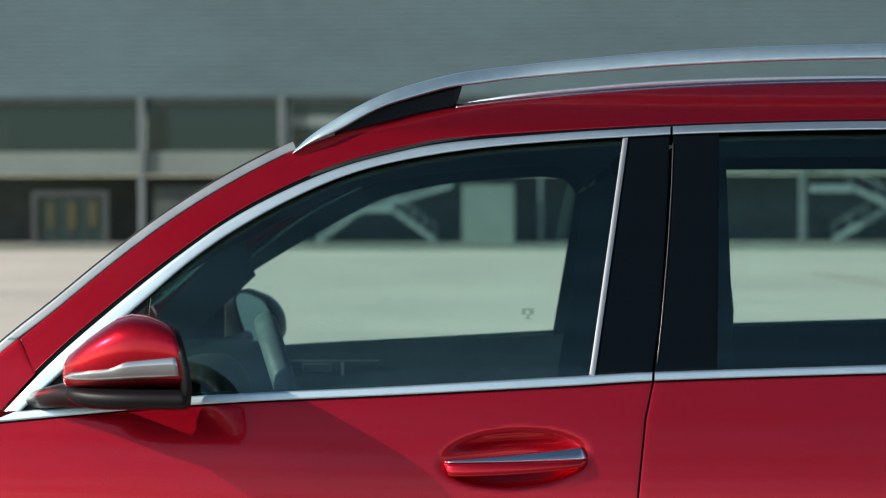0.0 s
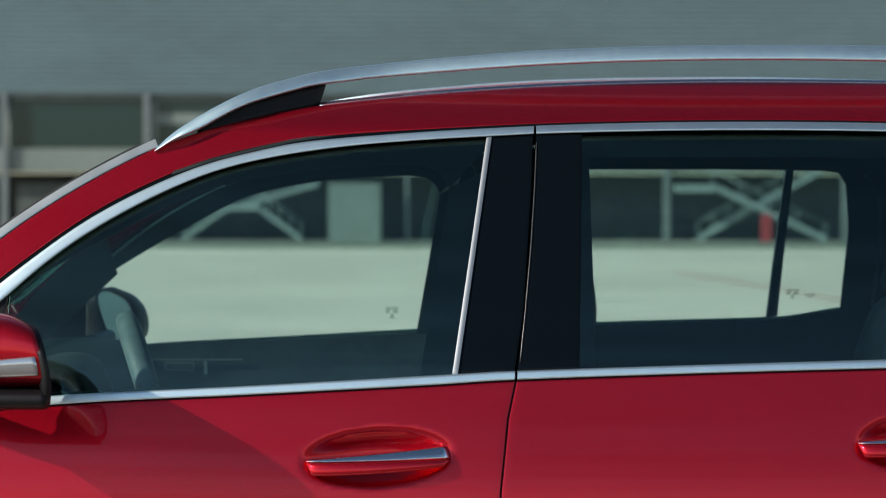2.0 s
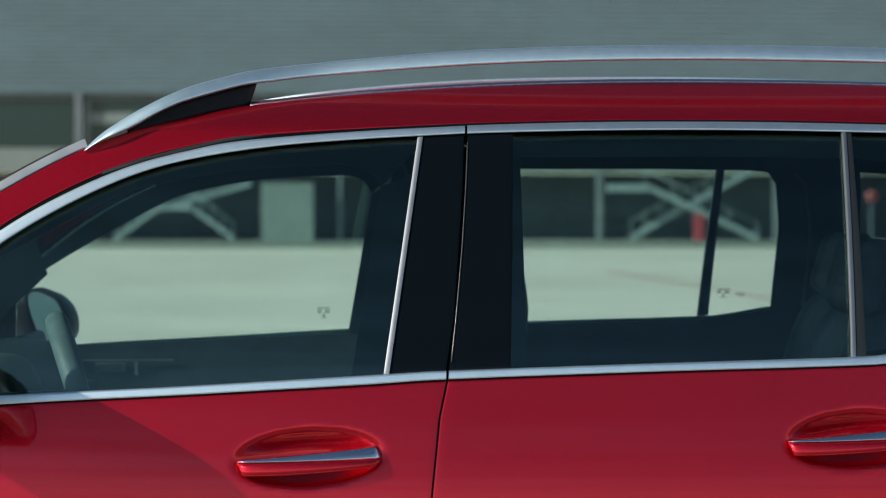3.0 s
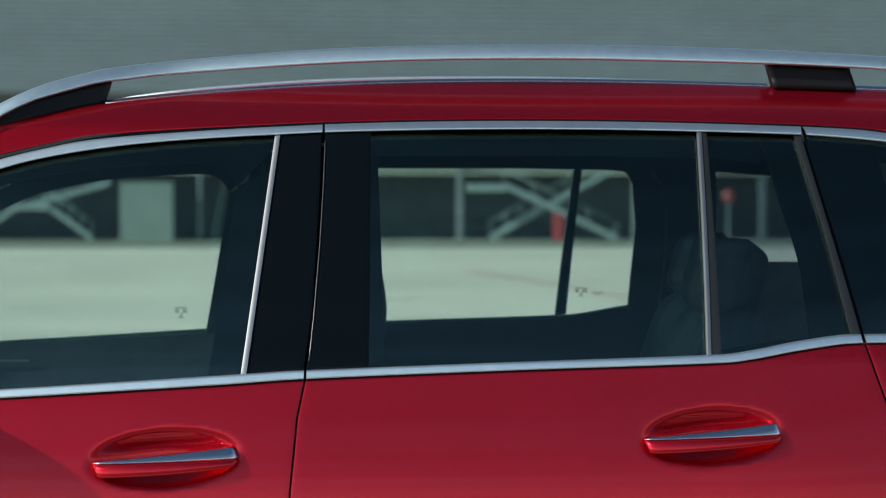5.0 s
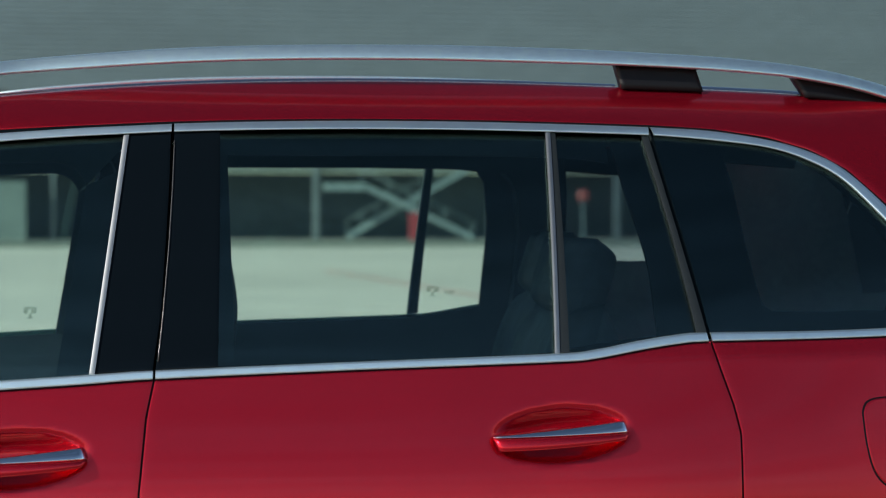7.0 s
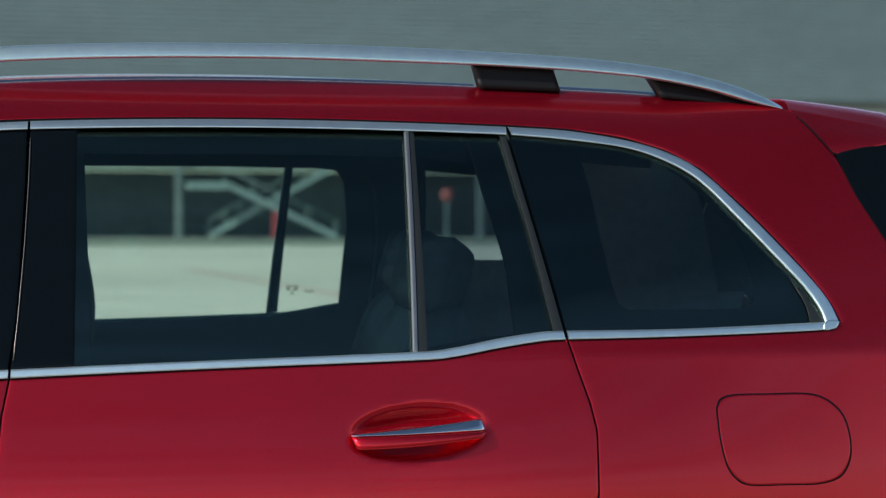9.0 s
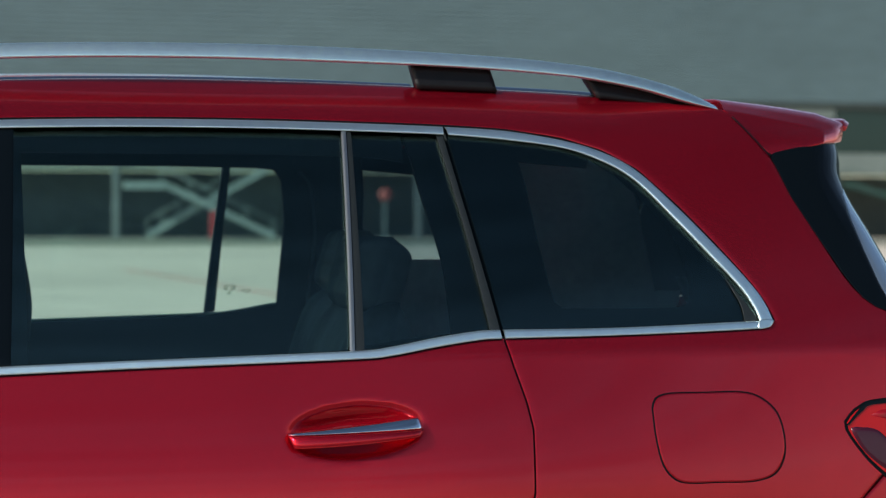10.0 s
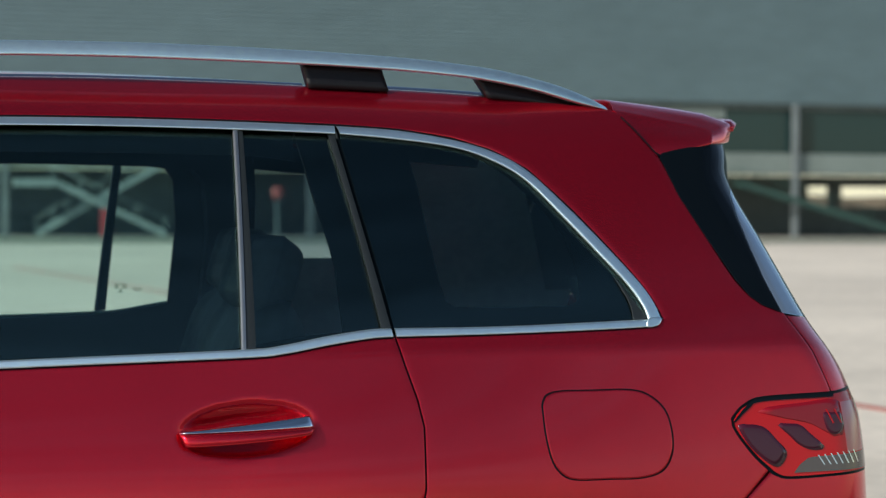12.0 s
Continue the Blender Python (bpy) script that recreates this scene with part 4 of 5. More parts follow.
    lamp_sheet("lamp_gap", [(2.1132, 0.7925), (2.1676, 0.7794), (rear_x(0.784), 0.784)], [(2.0426, 0.9357), (2.0946, 0.9543), (2.2771, 0.9595), (rear_x(0.968), 0.968)],
          [(2.1132, 0.7925), (2.0628, 0.8379), (2.0174, 0.9024), (2.0426, 0.9357)], [(rear_x(z), z) for z in np.linspace(0.784, 0.968, 12)], INK, car, 0.0008)
    lamp_part = lamp_sheet("tail_lamp", [(2.1192, 0.7976), (2.1676, 0.7855), (rear_x(0.790), 0.790)], [(2.0466, 0.9307), (2.0975, 0.9481), (2.2781, 0.9533), (rear_x(0.962), 0.962)],
                           [(2.1192, 0.7976), (2.0688, 0.8409), (2.0245, 0.9014), (2.0466, 0.9307)], [(rear_x(z), z) for z in zs], LENS_RED, car, 0.0025, label="glossy red tail lamp with smoked fields")
    blob("inner_lens", [(2.085, 0.928), (2.19, 0.938), (2.298, 0.938), (2.302, 0.870), (2.255, 0.868), (2.225, 0.890), (2.16, 0.905), (2.105, 0.912)], LENS_CRIMSON, lamp_part, 0.0030, side)
    blob("smoked_field", [(2.033, 0.899), (2.055, 0.898), (2.080, 0.896), (2.103, 0.887), (2.130, 0.861), (2.150, 0.841), (2.148, 0.823), (2.1235, 0.8063), (2.0738, 0.8384), (2.045, 0.872)], LENS_DARK, lamp_part, 0.0036, side)
    blob("smoked_field", [(2.1311, 0.8954), (2.160, 0.896), (2.1887, 0.892), (2.214, 0.873), (2.2497, 0.8424), (2.2175, 0.8378), (2.185, 0.850), (2.160, 0.871)], LENS_DARK, lamp_part, 0.0036, side)
    blob("smoked_field", [(2.250, 0.914), (2.272, 0.915), (2.297, 0.913), (2.302, 0.890), (2.302, 0.871), (2.278, 0.872), (2.258, 0.880)], LENS_DARK, lamp_part, 0.0036, side)
    lamp_sheet("lamp_edge", [(2.0285, 0.904), (2.063, 0.931), (2.0966, 0.944), (2.2816, 0.948)], [(2.0215, 0.903), (2.058, 0.937), (2.0966, 0.9510), (2.281, 0.9560)], [(2.0285, 0.904), (2.0215, 0.903)], [(2.2816, 0.948), (2.281, 0.9560)],
               PIANO, lamp_part, 0.0040)
    # outer end of the lens, its pale grazing sheen put into the colour
    lamp_sheet("outer_lens_sheen", [(2.312, 0.829), (rear_x(0.829), 0.829)], [(2.299, 0.936), (rear_x(0.936), 0.936)], [(2.312, 0.829), (2.299, 0.936)], [(rear_x(z), z) for z in np.linspace(0.829, 0.936, 8)], LENS_SHEEN, lamp_part, 0.0032)
    lamp_sheet("reversing_field", [(2.168, 0.7925), (rear_x(0.792), 0.792)], [(2.205, 0.8215), (2.232, 0.824), (rear_x(0.828), 0.828)], [(2.168, 0.7925), (2.184, 0.809), (2.205, 0.8215)], [(rear_x(0.792), 0.792), (rear_x(0.828), 0.828)], LENS_CLEAR, lamp_part, 0.0036)
    for k in range(7):
        x = 2.234 + 0.0165 * k
        lamp_sheet("light_bar", [(x + 0.010, 0.806), (x + 0.014, 0.806)], [(x - 0.004, 0.827 + 0.001 * k), (x - 0.001, 0.827 + 0.001 * k)], [(x + 0.010, 0.806), (x - 0.004, 0.827 + 0.001 * k)],
                   [(x + 0.014, 0.806), (x - 0.001, 0.827 + 0.001 * k)], SILVER, lamp_part, 0.0046, 3, 5)
    for k in range(2):
        x = 2.257 + 0.022 * k
        lamp_sheet("light_bar", [(x + 0.016, 0.892), (x + 0.020, 0.892)], [(x, 0.922), (x + 0.003, 0.922)], [(x + 0.016, 0.892), (x, 0.922)], [(x + 0.020, 0.892), (x + 0.003, 0.922)], LENS_RED, lamp_part, 0.0046, 3, 5)

# screens, bonnet, spoiler, tail face
screen = [across(x, float(np.interp(x, roof_line[:, 0], roof_line[:, 1])) + 0.001, crown=0.012, dip=-0.012) for x in np.linspace(-1.02, -0.50, 24)]
sheet("windscreen", screen, 0.005, GLASS, car, "clear windscreen")
hood = [across(x, z, crown=0.05) for x, z in spline([(-2.20, 0.80), (-1.80, 0.90), (-1.40, 0.97), (-1.13, 1.018), (-1.07, 1.032)], 20)]
sheet("bonnet", hood, 0.02, RED, car)
nose = [[(-2.20 - 0.09 * (1 - ((y - MID) / 0.74) ** 2), y, z) for y in np.linspace(MID - 0.74, MID + 0.74, 20)] for z in np.linspace(0.34, 0.80, 8)]
sheet("front_bumper", nose, 0.03, RED, car, way=(1, 0, 0))


def tail_face(name, z0, z1, mat, deep=0.0, n=14):
    rows = []
    for z in np.linspace(z0, z1, n):
        x = float(np.interp(z, REAR[:, 0], REAR[:, 1])) + 0.010 - deep
        y0 = flank(x, z) + (0.01 if deep else 0.0)
        rows.append([(x + 0.03 * (1 - ((y - MID) / (MID - y0)) ** 2), y, z) for y in np.linspace(y0, 2 * MID - y0, 20)])
    return sheet(name, rows, 0.01, mat, car, way=(-1, 0, 0))


tail_face("rear_bumper_face", 0.36, 0.80, RED)
tail_face("tailgate", 0.801, 1.112, RED)
tail_face("tailgate_trim", 0.70, 1.165, BOOT, 0.04)
tail_face("rear_window", 1.114, 1.46, TAIL_PANE)

SIDE_LINE = [(1.846, 1.561), (1.900, 1.551), (1.954, 1.541), (2.022, 1.530), (2.066, 1.522), (2.078, 1.511), (2.071, 1.490), (2.010, 1.476), (1.934, 1.461), (1.889, 1.513)]
TOP_LINE = [(1.862, 1.588), (1.970, 1.578), (2.032, 1.571), (2.100, 1.562), (2.170, 1.540), (2.166, 1.522), (2.160, 1.498), (2.040, 1.476), (1.940, 1.461), (1.900, 1.520)]
m, rows = len(SIDE_LINE), []
for step, f, up in ((0.0, 0.0, 0.0), (0.010, 0.10, 0.0), (0.035, 0.45, 0.0), (0.07, 0.80, 0.0), (0.12, 1.0, 0.0), (0.25, 1.0, 0.006), (0.45, 1.0, 0.012), (0.578, 1.0, 0.013)):
    rows.append([(a[0] + (b[0] - a[0]) * f, flank(min(a[0], 2.05), a[1]) * (1 - min(1, step * 8)) + 0.275 * min(1, step * 8) + step - 0.001, a[1] + (b[1] - a[1]) * f + (up if k <= 4 else 0.0))
                 for k, (a, b) in enumerate(zip(SIDE_LINE, TOP_LINE))])
rows += [[(x, 2 * MID - y, z) for x, y, z in row] for row in rows[::-1]]
verts = [p for row in rows for p in row]
faces = [(i * m + j, i * m + (j + 1) % m, (i + 1) * m + (j + 1) % m, (i + 1) * m + j) for i in range(len(rows) - 1) for j in range(m)]
faces += [tuple(range(m)), tuple((len(rows) - 1) * m + j for j in range(m))]
spoiler = part("roof_spoiler", verts, faces, RED, car, "red roof spoiler")
# trailing lip, set in from the spoiler's ends
lip = []
for k in range(25):
    u = k / 12 - 1
    fade = 1 - abs(u) ** 10
    y = MID + 0.50 * u
    lip.append([(x - 0.075 + dx * fade + 0.10 * (1 - u * u), y, z - 0.008 + dz * fade) for x, z, dx, dz in ((2.120, 1.548, 0.0, 0.012), (2.180, 1.545, 0.006, 0.020), (2.222, 1.545, 0.016, 0.018), (2.238, 1.540, 0.012, 0.014),
                                                                     (2.234, 1.530, 0.010, 0.012), (2.205, 1.522, 0.006, 0.004), (2.150, 1.520, 0.0, 0.0))])
m_lip = len(lip[0])
lip_faces = [(i * m_lip + j, i * m_lip + (j + 1) % m_lip, (i + 1) * m_lip + (j + 1) % m_lip, (i + 1) * m_lip + j) for i in range(24) for j in range(m_lip)]
lip_faces += [tuple(range(m_lip)), tuple(24 * m_lip + j for j in range(m_lip))]
part("spoiler_lip", [p for row in lip for p in row], lip_faces, RED, spoiler)
seam = resample([(1.861, 1.545), (1.892, 1.508), (1.931, 1.461)], 12)
sweep("spoiler_seam", [on_flank(x, z, 0.0012) for x, z in seam], [0.0016] * 12, INK, spoiler, 8)
bev = spoiler.modifiers.new("edge", "BEVEL")
bev.width, bev.segments, bev.limit_method, bev.angle_limit = 0.004, 2, "ANGLE", radians(35)


# door mirrors
def door_mirror():
    long, skew = 0.207, 0.26
    us = np.array([0, 0.02, 0.06, 0.14, 0.25, 0.38, 0.52, 0.66, 0.80, 0.90, 0.96, 1.0])
    z_top = np.interp(us, [0, 0.02, 0.06, 0.3, 0.57, 0.75, 0.9, 1.0], [1.062, 1.077, 1.090, 1.130, 1.162, 1.164, 1.156, 1.145])
    half = np.interp(us, [0, 0.02, 0.06, 0.2, 0.5, 1.0], [0.012, 0.03, 0.048, 0.075, 0.098, 0.108])

    def ring_at(k, low, high, grow=1.0, yc=-0.155, m=36, e=0.62):
        out = []
        for a in np.linspace(0, 2 * math.pi, m, endpoint=False):
            p, q = math.cos(a), math.sin(a)
            p, q = abs(p) ** e * (1 if p > 0 else -1), abs(q) ** e * (1 if q > 0 else -1)
            z = (low + high) / 2 + q * (high - low) / 2
            y = yc - p * half[k] * grow
            x = -0.650 - long * (1 - us[k]) + (1.07 - max(z, 1.052)) * 0.22 * us[k] - 0.006 - skew * (y + 0.155) * us[k]
            out.append((x, y, z))
        return out

    def loft(name, rings, mat, parent, label=""):
        m = len(rings[0])
        faces = [(i * m + j, i * m + (j + 1) % m, (i + 1) * m + (j + 1) % m, (i + 1) * m + j) for i in range(len(rings) - 1) for j in range(m)]
        faces += [tuple(range(m)), tuple((len(rings) - 1) * m + j for j in range(m))]
        return part(name, [p for r in rings for p in r], faces, mat, parent, label)

    low = np.interp(us, [0, 0.02, 0.06, 1.0], [1.048, 1.036, 1.030, 1.033])
    cap = loft("mirror_cap", [ring_at(k, low[k], z_top[k]) for k in range(len(us))], RED, car, "red door mirror cap")
    base_low = np.interp(us, [0.0, 0.14, 0.3, 1.0], [1.018, 1.000, 0.993, 0.993])
    loft("mirror_base", [ring_at(k, base_low[k], 1.037, 0.975, e=0.7) for k in range(2, len(us))], PLASTIC, cap, "matt black mirror underside")
    rim = [ring_at(11, 0.994, 1.141, g) for g in (1.02, 1.03, 0.98)]
    for j, dx in enumerate((-0.004, 0.006, 0.010)):
        rim[j] = [(x + dx, y, z) for x, y, z in rim[j]]
    loft("mirror_rim", rim, PLASTIC, cap)
    glass = [ring_at(11, 1.006, 1.130, 0.90)] * 2
    loft("mirror_glass", [[(x + 0.006 + 0.003 * j, y, z) for x, y, z in g] for j, g in enumerate(glass)], MIRROR, cap, "silvered mirror glass")
    # indicator band along the outer face
    verts, rows_n = [], 0
    for u in np.linspace(0.02, 0.955, 30):
        zt, zl, hw = np.interp(u, us, z_top), np.interp(u, us, low), np.interp(u, us, half)
        b = np.interp(u, [0.04, 0.45, 0.62, 0.95], [1.047, 1.050, 1.053, 1.058])
        t = np.interp(u, [0.04, 0.12, 0.45, 0.56, 0.95], [1.054, 1.062, 1.071, 1.083, 1.092])
        for z in (b, b + 0.002, (b + t) / 2, t - 0.002, t):
            q = min(0.97, abs(z - (zt + zl) / 2) / ((zt - zl) / 2)) ** (1 / 0.62)
            p = (1 - q * q) ** (0.5 * 0.62)
            y = -0.155 - p * hw - (0.0005 if z in (b, t) else 0.003)
            verts.append((-0.656 - long * (1 - u) + (1.07 - max(z, 1.052)) * 0.22 * u - skew * (y + 0.155) * u, y, z))
        rows_n += 1
    n = len(verts)
    verts += [(x, y + 0.004, z) for x, y, z in verts]
    faces = [(i * 5 + j, (i + 1) * 5 + j, (i + 1) * 5 + j + 1, i * 5 + j + 1) for i in range(rows_n - 1) for j in range(4)]
    faces += [tuple(n + v for v in reversed(f)) for f in faces]
    edge = [i * 5 for i in range(rows_n)] + [(rows_n - 1) * 5 + j for j in range(1, 5)] + [i * 5 + 4 for i in range(rows_n - 2, -1, -1)] + [3, 2, 1]
    faces += [(a, b, n + b, n + a) for a, b in zip(edge, edge[1:] + edge[:1])]
    part("indicator", verts, faces, SILVER, cap, "silver indicator band")
    arm = [(-0.965, 0.050, 0.990), (-0.925, 0.005, 1.000), (-0.885, -0.03, 1.008), (-0.85, -0.07, 1.010), (-0.80, -0.11, 1.012), (-0.74, -0.13, 1.012)]
    sweep("mirror_arm", arm, [0.022, 0.027, 0.030, 0.030, 0.028, 0.022], PLASTIC, cap, 14, "", 0.75)


def far_mirror():
    """The passenger's mirror: a dark shell round a glass turned towards the driver."""
    base, n = np.array((-0.83, 1.84, 1.07)), np.array((0.896, -0.430, 0.110))
    along, up = np.array((0.431, 0.902, 0.0)), np.array((-0.099, 0.047, 0.994))
    outer = [(0.002, 0.059), (0.033, 0.070), (0.100, 0.074), (0.201, 0.049), (0.246, 0.023), (0.265, -0.003), (0.269, -0.041), (0.247, -0.077), (0.150, -0.083), (0.053, -0.075), (0.020, -0.010)]
    inner = [(0.012, 0.054), (0.038, 0.062), (0.088, 0.061), (0.166, 0.038), (0.193, 0.009), (0.200, -0.016), (0.190, -0.066), (0.125, -0.072), (0.061, -0.068), (0.028, 0.000)]
    def loop(points, mid, k=60):
        c = star(np.array(points), mid, k)
        for _ in range(3):
            c = (np.roll(c, 1, 0) + 2 * c + np.roll(c, -1, 0)) / 4
        return c
    a, b = loop(outer, (0.12, 0.0)), loop(inner, (0.11, 0.0))
    at = lambda p, d: base + along * p[0] + up * p[1] + n * d
    shrink = lambda p, f: np.array((0.12, 0.0)) + (p - np.array((0.12, 0.0))) * f
    rings = [[at(p, -0.004) for p in b], [at(p, 0.004) for p in b * 0.94 + a * 0.06], [at(p, 0.006) for p in (a + b) / 2], [at(p, 0.0) for p in a], [at(p, -0.03) for p in a],
             [at(shrink(p, 0.9), -0.075) for p in a], [at(shrink(p, 0.6), -0.10) for p in a]]
    k = len(a)
    faces = [(i * k + j, i * k + (j + 1) % k, (i + 1) * k + (j + 1) % k, (i + 1) * k + j) for i in range(len(rings) - 1) for j in range(k)] + [tuple(range(6 * k, 7 * k))]
    shell_part = part("far_mirror_shell", [p for r in rings for p in r], faces, PLASTIC, car, "dark mirror shell")
    part("mirror_glass", [at(p, d) for d in (-0.003, -0.006) for p in b], [tuple(range(k)), tuple(range(k, 2 * k))] + [(j, (j + 1) % k, k + (j + 1) % k, k + j) for j in range(k)], MIRROR, shell_part, "silvered mirror glass", False)
    sweep("mirror_arm", [(-0.84, 1.70, 1.0), (-0.83, 1.78, 1.0), (-0.80, 1.90, 1.01)], [0.02, 0.022, 0.02], PLASTIC, shell_part, 12)


door_mirror()
far_mirror()

# cabin
FRONT_OPEN = [(-0.760, 1.186), (-0.692, 1.228), (-0.603, 1.279), (-0.456, 1.358), (-0.369, 1.393), (-0.226, 1.421), (-0.083, 1.434), (0.000, 1.438), (0.045, 1.434), (0.072, 1.418), (0.086, 1.392)]
INNER = -0.060
def trim_patch(name, bottom, top, left, right, mat, **more):
    e = [moved([tuple(p) for p in c], far) for c in (bottom, top, left, right)]
    return patch(name, *e, mat, **more)


for side in (1, -1):
    far = 0.0 if side > 0 else 0.022
    ends = dict(parent=car, side=side, rim=False, out=INNER, thick=0.012)
    trim_patch("header_trim", spline(FRONT_OPEN, 60), between(WIN_OUT, -0.79, 0.20, 60), [(-0.760, 1.186), (-0.79, 1.19)], [(0.086, 1.392), (0.20, 1.51)], TRIM, nu=50, nv=6, **ends)
    trim_patch("pillar_trim", between(WIN_IN, -0.980, -0.735, 20) - np.array((0.0, 0.014)), between(WIN_OUT, -1.010, -0.765, 20) + np.array((0.0, 0.03 if side > 0 else 0.085)), [(-0.980, 0.962), (-1.010, 1.010 if side > 0 else 1.065)],
               [(-0.735, 1.187), (-0.765, 1.240 if side > 0 else 1.295)], TRIM, nu=12, nv=4, **ends)
    trim_patch("pillar_trim", [(0.027, 1.030), (0.36, 1.05)], [(0.086, 1.392), (0.36, 1.52)], [(0.027, 1.030), (0.067, 1.270), (0.086, 1.392)], [(0.36, 1.05), (0.36, 1.52)], TRIM, nu=12, nv=16, **ends)
    trim_patch("header_trim", [(0.34, 1.453), (0.80, 1.454), (1.06, 1.450), (1.125, 1.440)], between(WIN_OUT, 0.34, 1.125), [(0.34, 1.453), (0.34, 1.518)], [(1.125, 1.440), (1.125, 1.516)], TRIM, nu=20, nv=6, **ends)
    edge = [(1.188, 1.08), (1.184, 1.225), (1.176, 1.275), (1.154, 1.369), (1.141, 1.444), (1.128, 1.514)] if side > 0 else [(1.125, 1.08), (1.130, 1.307), (1.110, 1.425), (1.085, 1.448), (1.05, 1.519)]
    trim_patch("pillar_trim", [edge[0], (1.345, 1.10)], [edge[-1], (1.30, 1.509)], edge,
          [(1.345, 1.10), (1.330, 1.300), (1.318, 1.443), (1.30, 1.509)], TRIM, nu=14, nv=20, **ends)
    trim_patch("header_trim", [(1.316, 1.447), (1.520, 1.432)], [(1.31, 1.510), (1.55, 1.49)], [(1.316, 1.447), (1.31, 1.510)], [(1.520, 1.432), (1.55, 1.49)], TRIM, nu=10, nv=6, **ends)
    edge = [(1.73, 1.10), (1.73, 1.23), (1.70, 1.31), (1.61, 1.42), (1.53, 1.53)] if side > 0 else [(1.640, 1.10), (1.565, 1.263), (1.530, 1.366), (1.500, 1.428), (1.49, 1.53)]
    trim_patch("tail_trim", [edge[0], (2.15, 1.10)], [edge[-1], (1.98, 1.53)], edge, [(2.15, 1.10), (2.06, 1.35), (1.98, 1.53)], BOOT,
          nu=12, nv=14, **ends)
    if side < 0:
        trim_patch("tail_trim", [(1.30, 1.09), (1.64, 1.09)], [(1.30, 1.215), (1.57, 1.215)], [(1.30, 1.09), (1.30, 1.215)], [(1.64, 1.09), (1.57, 1.215)], BOOT, nu=8, nv=6, **dict(ends, out=INNER - 0.014))
    card = trim_patch("door_card", [(-1.0, 0.42), (0.16, 0.42)], [(-1.0, 0.985), (-0.667, 1.003), (-0.322, 1.017), (0.16, 1.038)], [(-1.0, 0.42), (-1.0, 0.985)], [(0.16, 0.42), (0.16, 1.038)], CARD, nu=30, nv=16, **ends)
    trim_patch("door_card", [(0.20, 0.42), (1.20, 0.60)], [(0.20, 1.040), (0.493, 1.055), (0.946, 1.067), (0.971, 1.071), (1.127, 1.095), (1.20, 1.10)], [(0.20, 0.42), (0.20, 1.040)], [(1.20, 0.60), (1.20, 1.10)], TRIM,
          nu=30, nv=16, **ends)
    trim_patch("tail_card", [(1.24, 0.62), (2.20, 0.62)], [(1.24, 1.105), (2.20, 1.13)], [(1.24, 0.62), (1.24, 1.105)], [(2.20, 0.62), (2.20, 1.13)], BOOT, nu=20, nv=12, **ends)

    if side < 0:  # seals and belts beside the far openings
        for line, wide in (([(0.142, 1.374), (0.137, 1.283), (0.108, 1.120), (0.082, 0.990)], 0.011), ([(0.145, 1.500), (0.190, 1.452), (0.203, 1.362), (0.190, 1.20), (0.160, 1.03)], 0.006),
                           ([(1.172, 1.440), (1.205, 1.400), (1.226, 1.286), (1.226, 1.188), (1.223, 1.10)], 0.009)):
            ribbon("door_seal", spline(line, 30), spline(moved(line, wide, wide * 0.25), 30), SEAL, car, 30, out=INNER - 0.016, bulge=0.001, side=side)
    if side < 0:  # switch panel, pull and release lever of the far front door
        for x0, z0, w, h, mat in ((-0.600, 0.935, 0.075, 0.022, PANEL), (-0.597, 0.938, 0.069, 0.016, CARD), (-0.500, 0.925, 0.008, 0.034, CHROME), (-0.66, 0.962, 0.26, 0.004, PANEL)):
            patch("switch_panel", [(x0, z0), (x0 + w, z0)], [(x0, z0 + h), (x0 + w, z0 + h)], [(x0, z0), (x0, z0 + h)], [(x0 + w, z0), (x0 + w, z0 + h)], mat, card, 4, 3,
                  out=-0.079 - (0.002 if mat is CARD else 0), thick=0.004, side=side, rim=False)

dash = spline([(-1.03, 0.99), (-0.90, 1.022), (-0.76, 1.020), (-0.68, 0.99), (-0.64, 0.93), (-0.62, 0.80), (-0.66, 0.60)], 24)
sheet("dashboard", [[(x, y, z) for y in np.linspace(0.10, 1.62, 14)] for x, z in dash], 0.03, TRIM, car, "dark soft dashboard", (-1, 0, -0.3))
hood_b = spline([(-0.80, 1.00), (-0.74, 1.045), (-0.67, 1.050), (-0.635, 1.02), (-0.625, 0.97)], 14)
sheet("instrument_hood", [[(x, y, z - 0.03 * abs((y - 0.47) / 0.2) ** 3) for y in np.linspace(0.27, 0.67, 12)] for x, z in hood_b], 0.02, RUBBER, car, way=(-0.6, 0, -0.8))
box("cabin_floor", -1.0, 2.25, 0.06, 2 * MID - 0.06, 0.22, 0.30, UNDER, car)
box("boot_floor", 1.25, 2.26, 0.12, 2 * MID - 0.12, 0.60, 0.66, BOOT, car)
for y0, y1 in ((0.0, 0.10), (2 * MID - 0.10, 2 * MID)):
    box("sill", -1.05, 1.04, y0, y1, 0.18, 0.37, PLASTIC, car, 0.02)


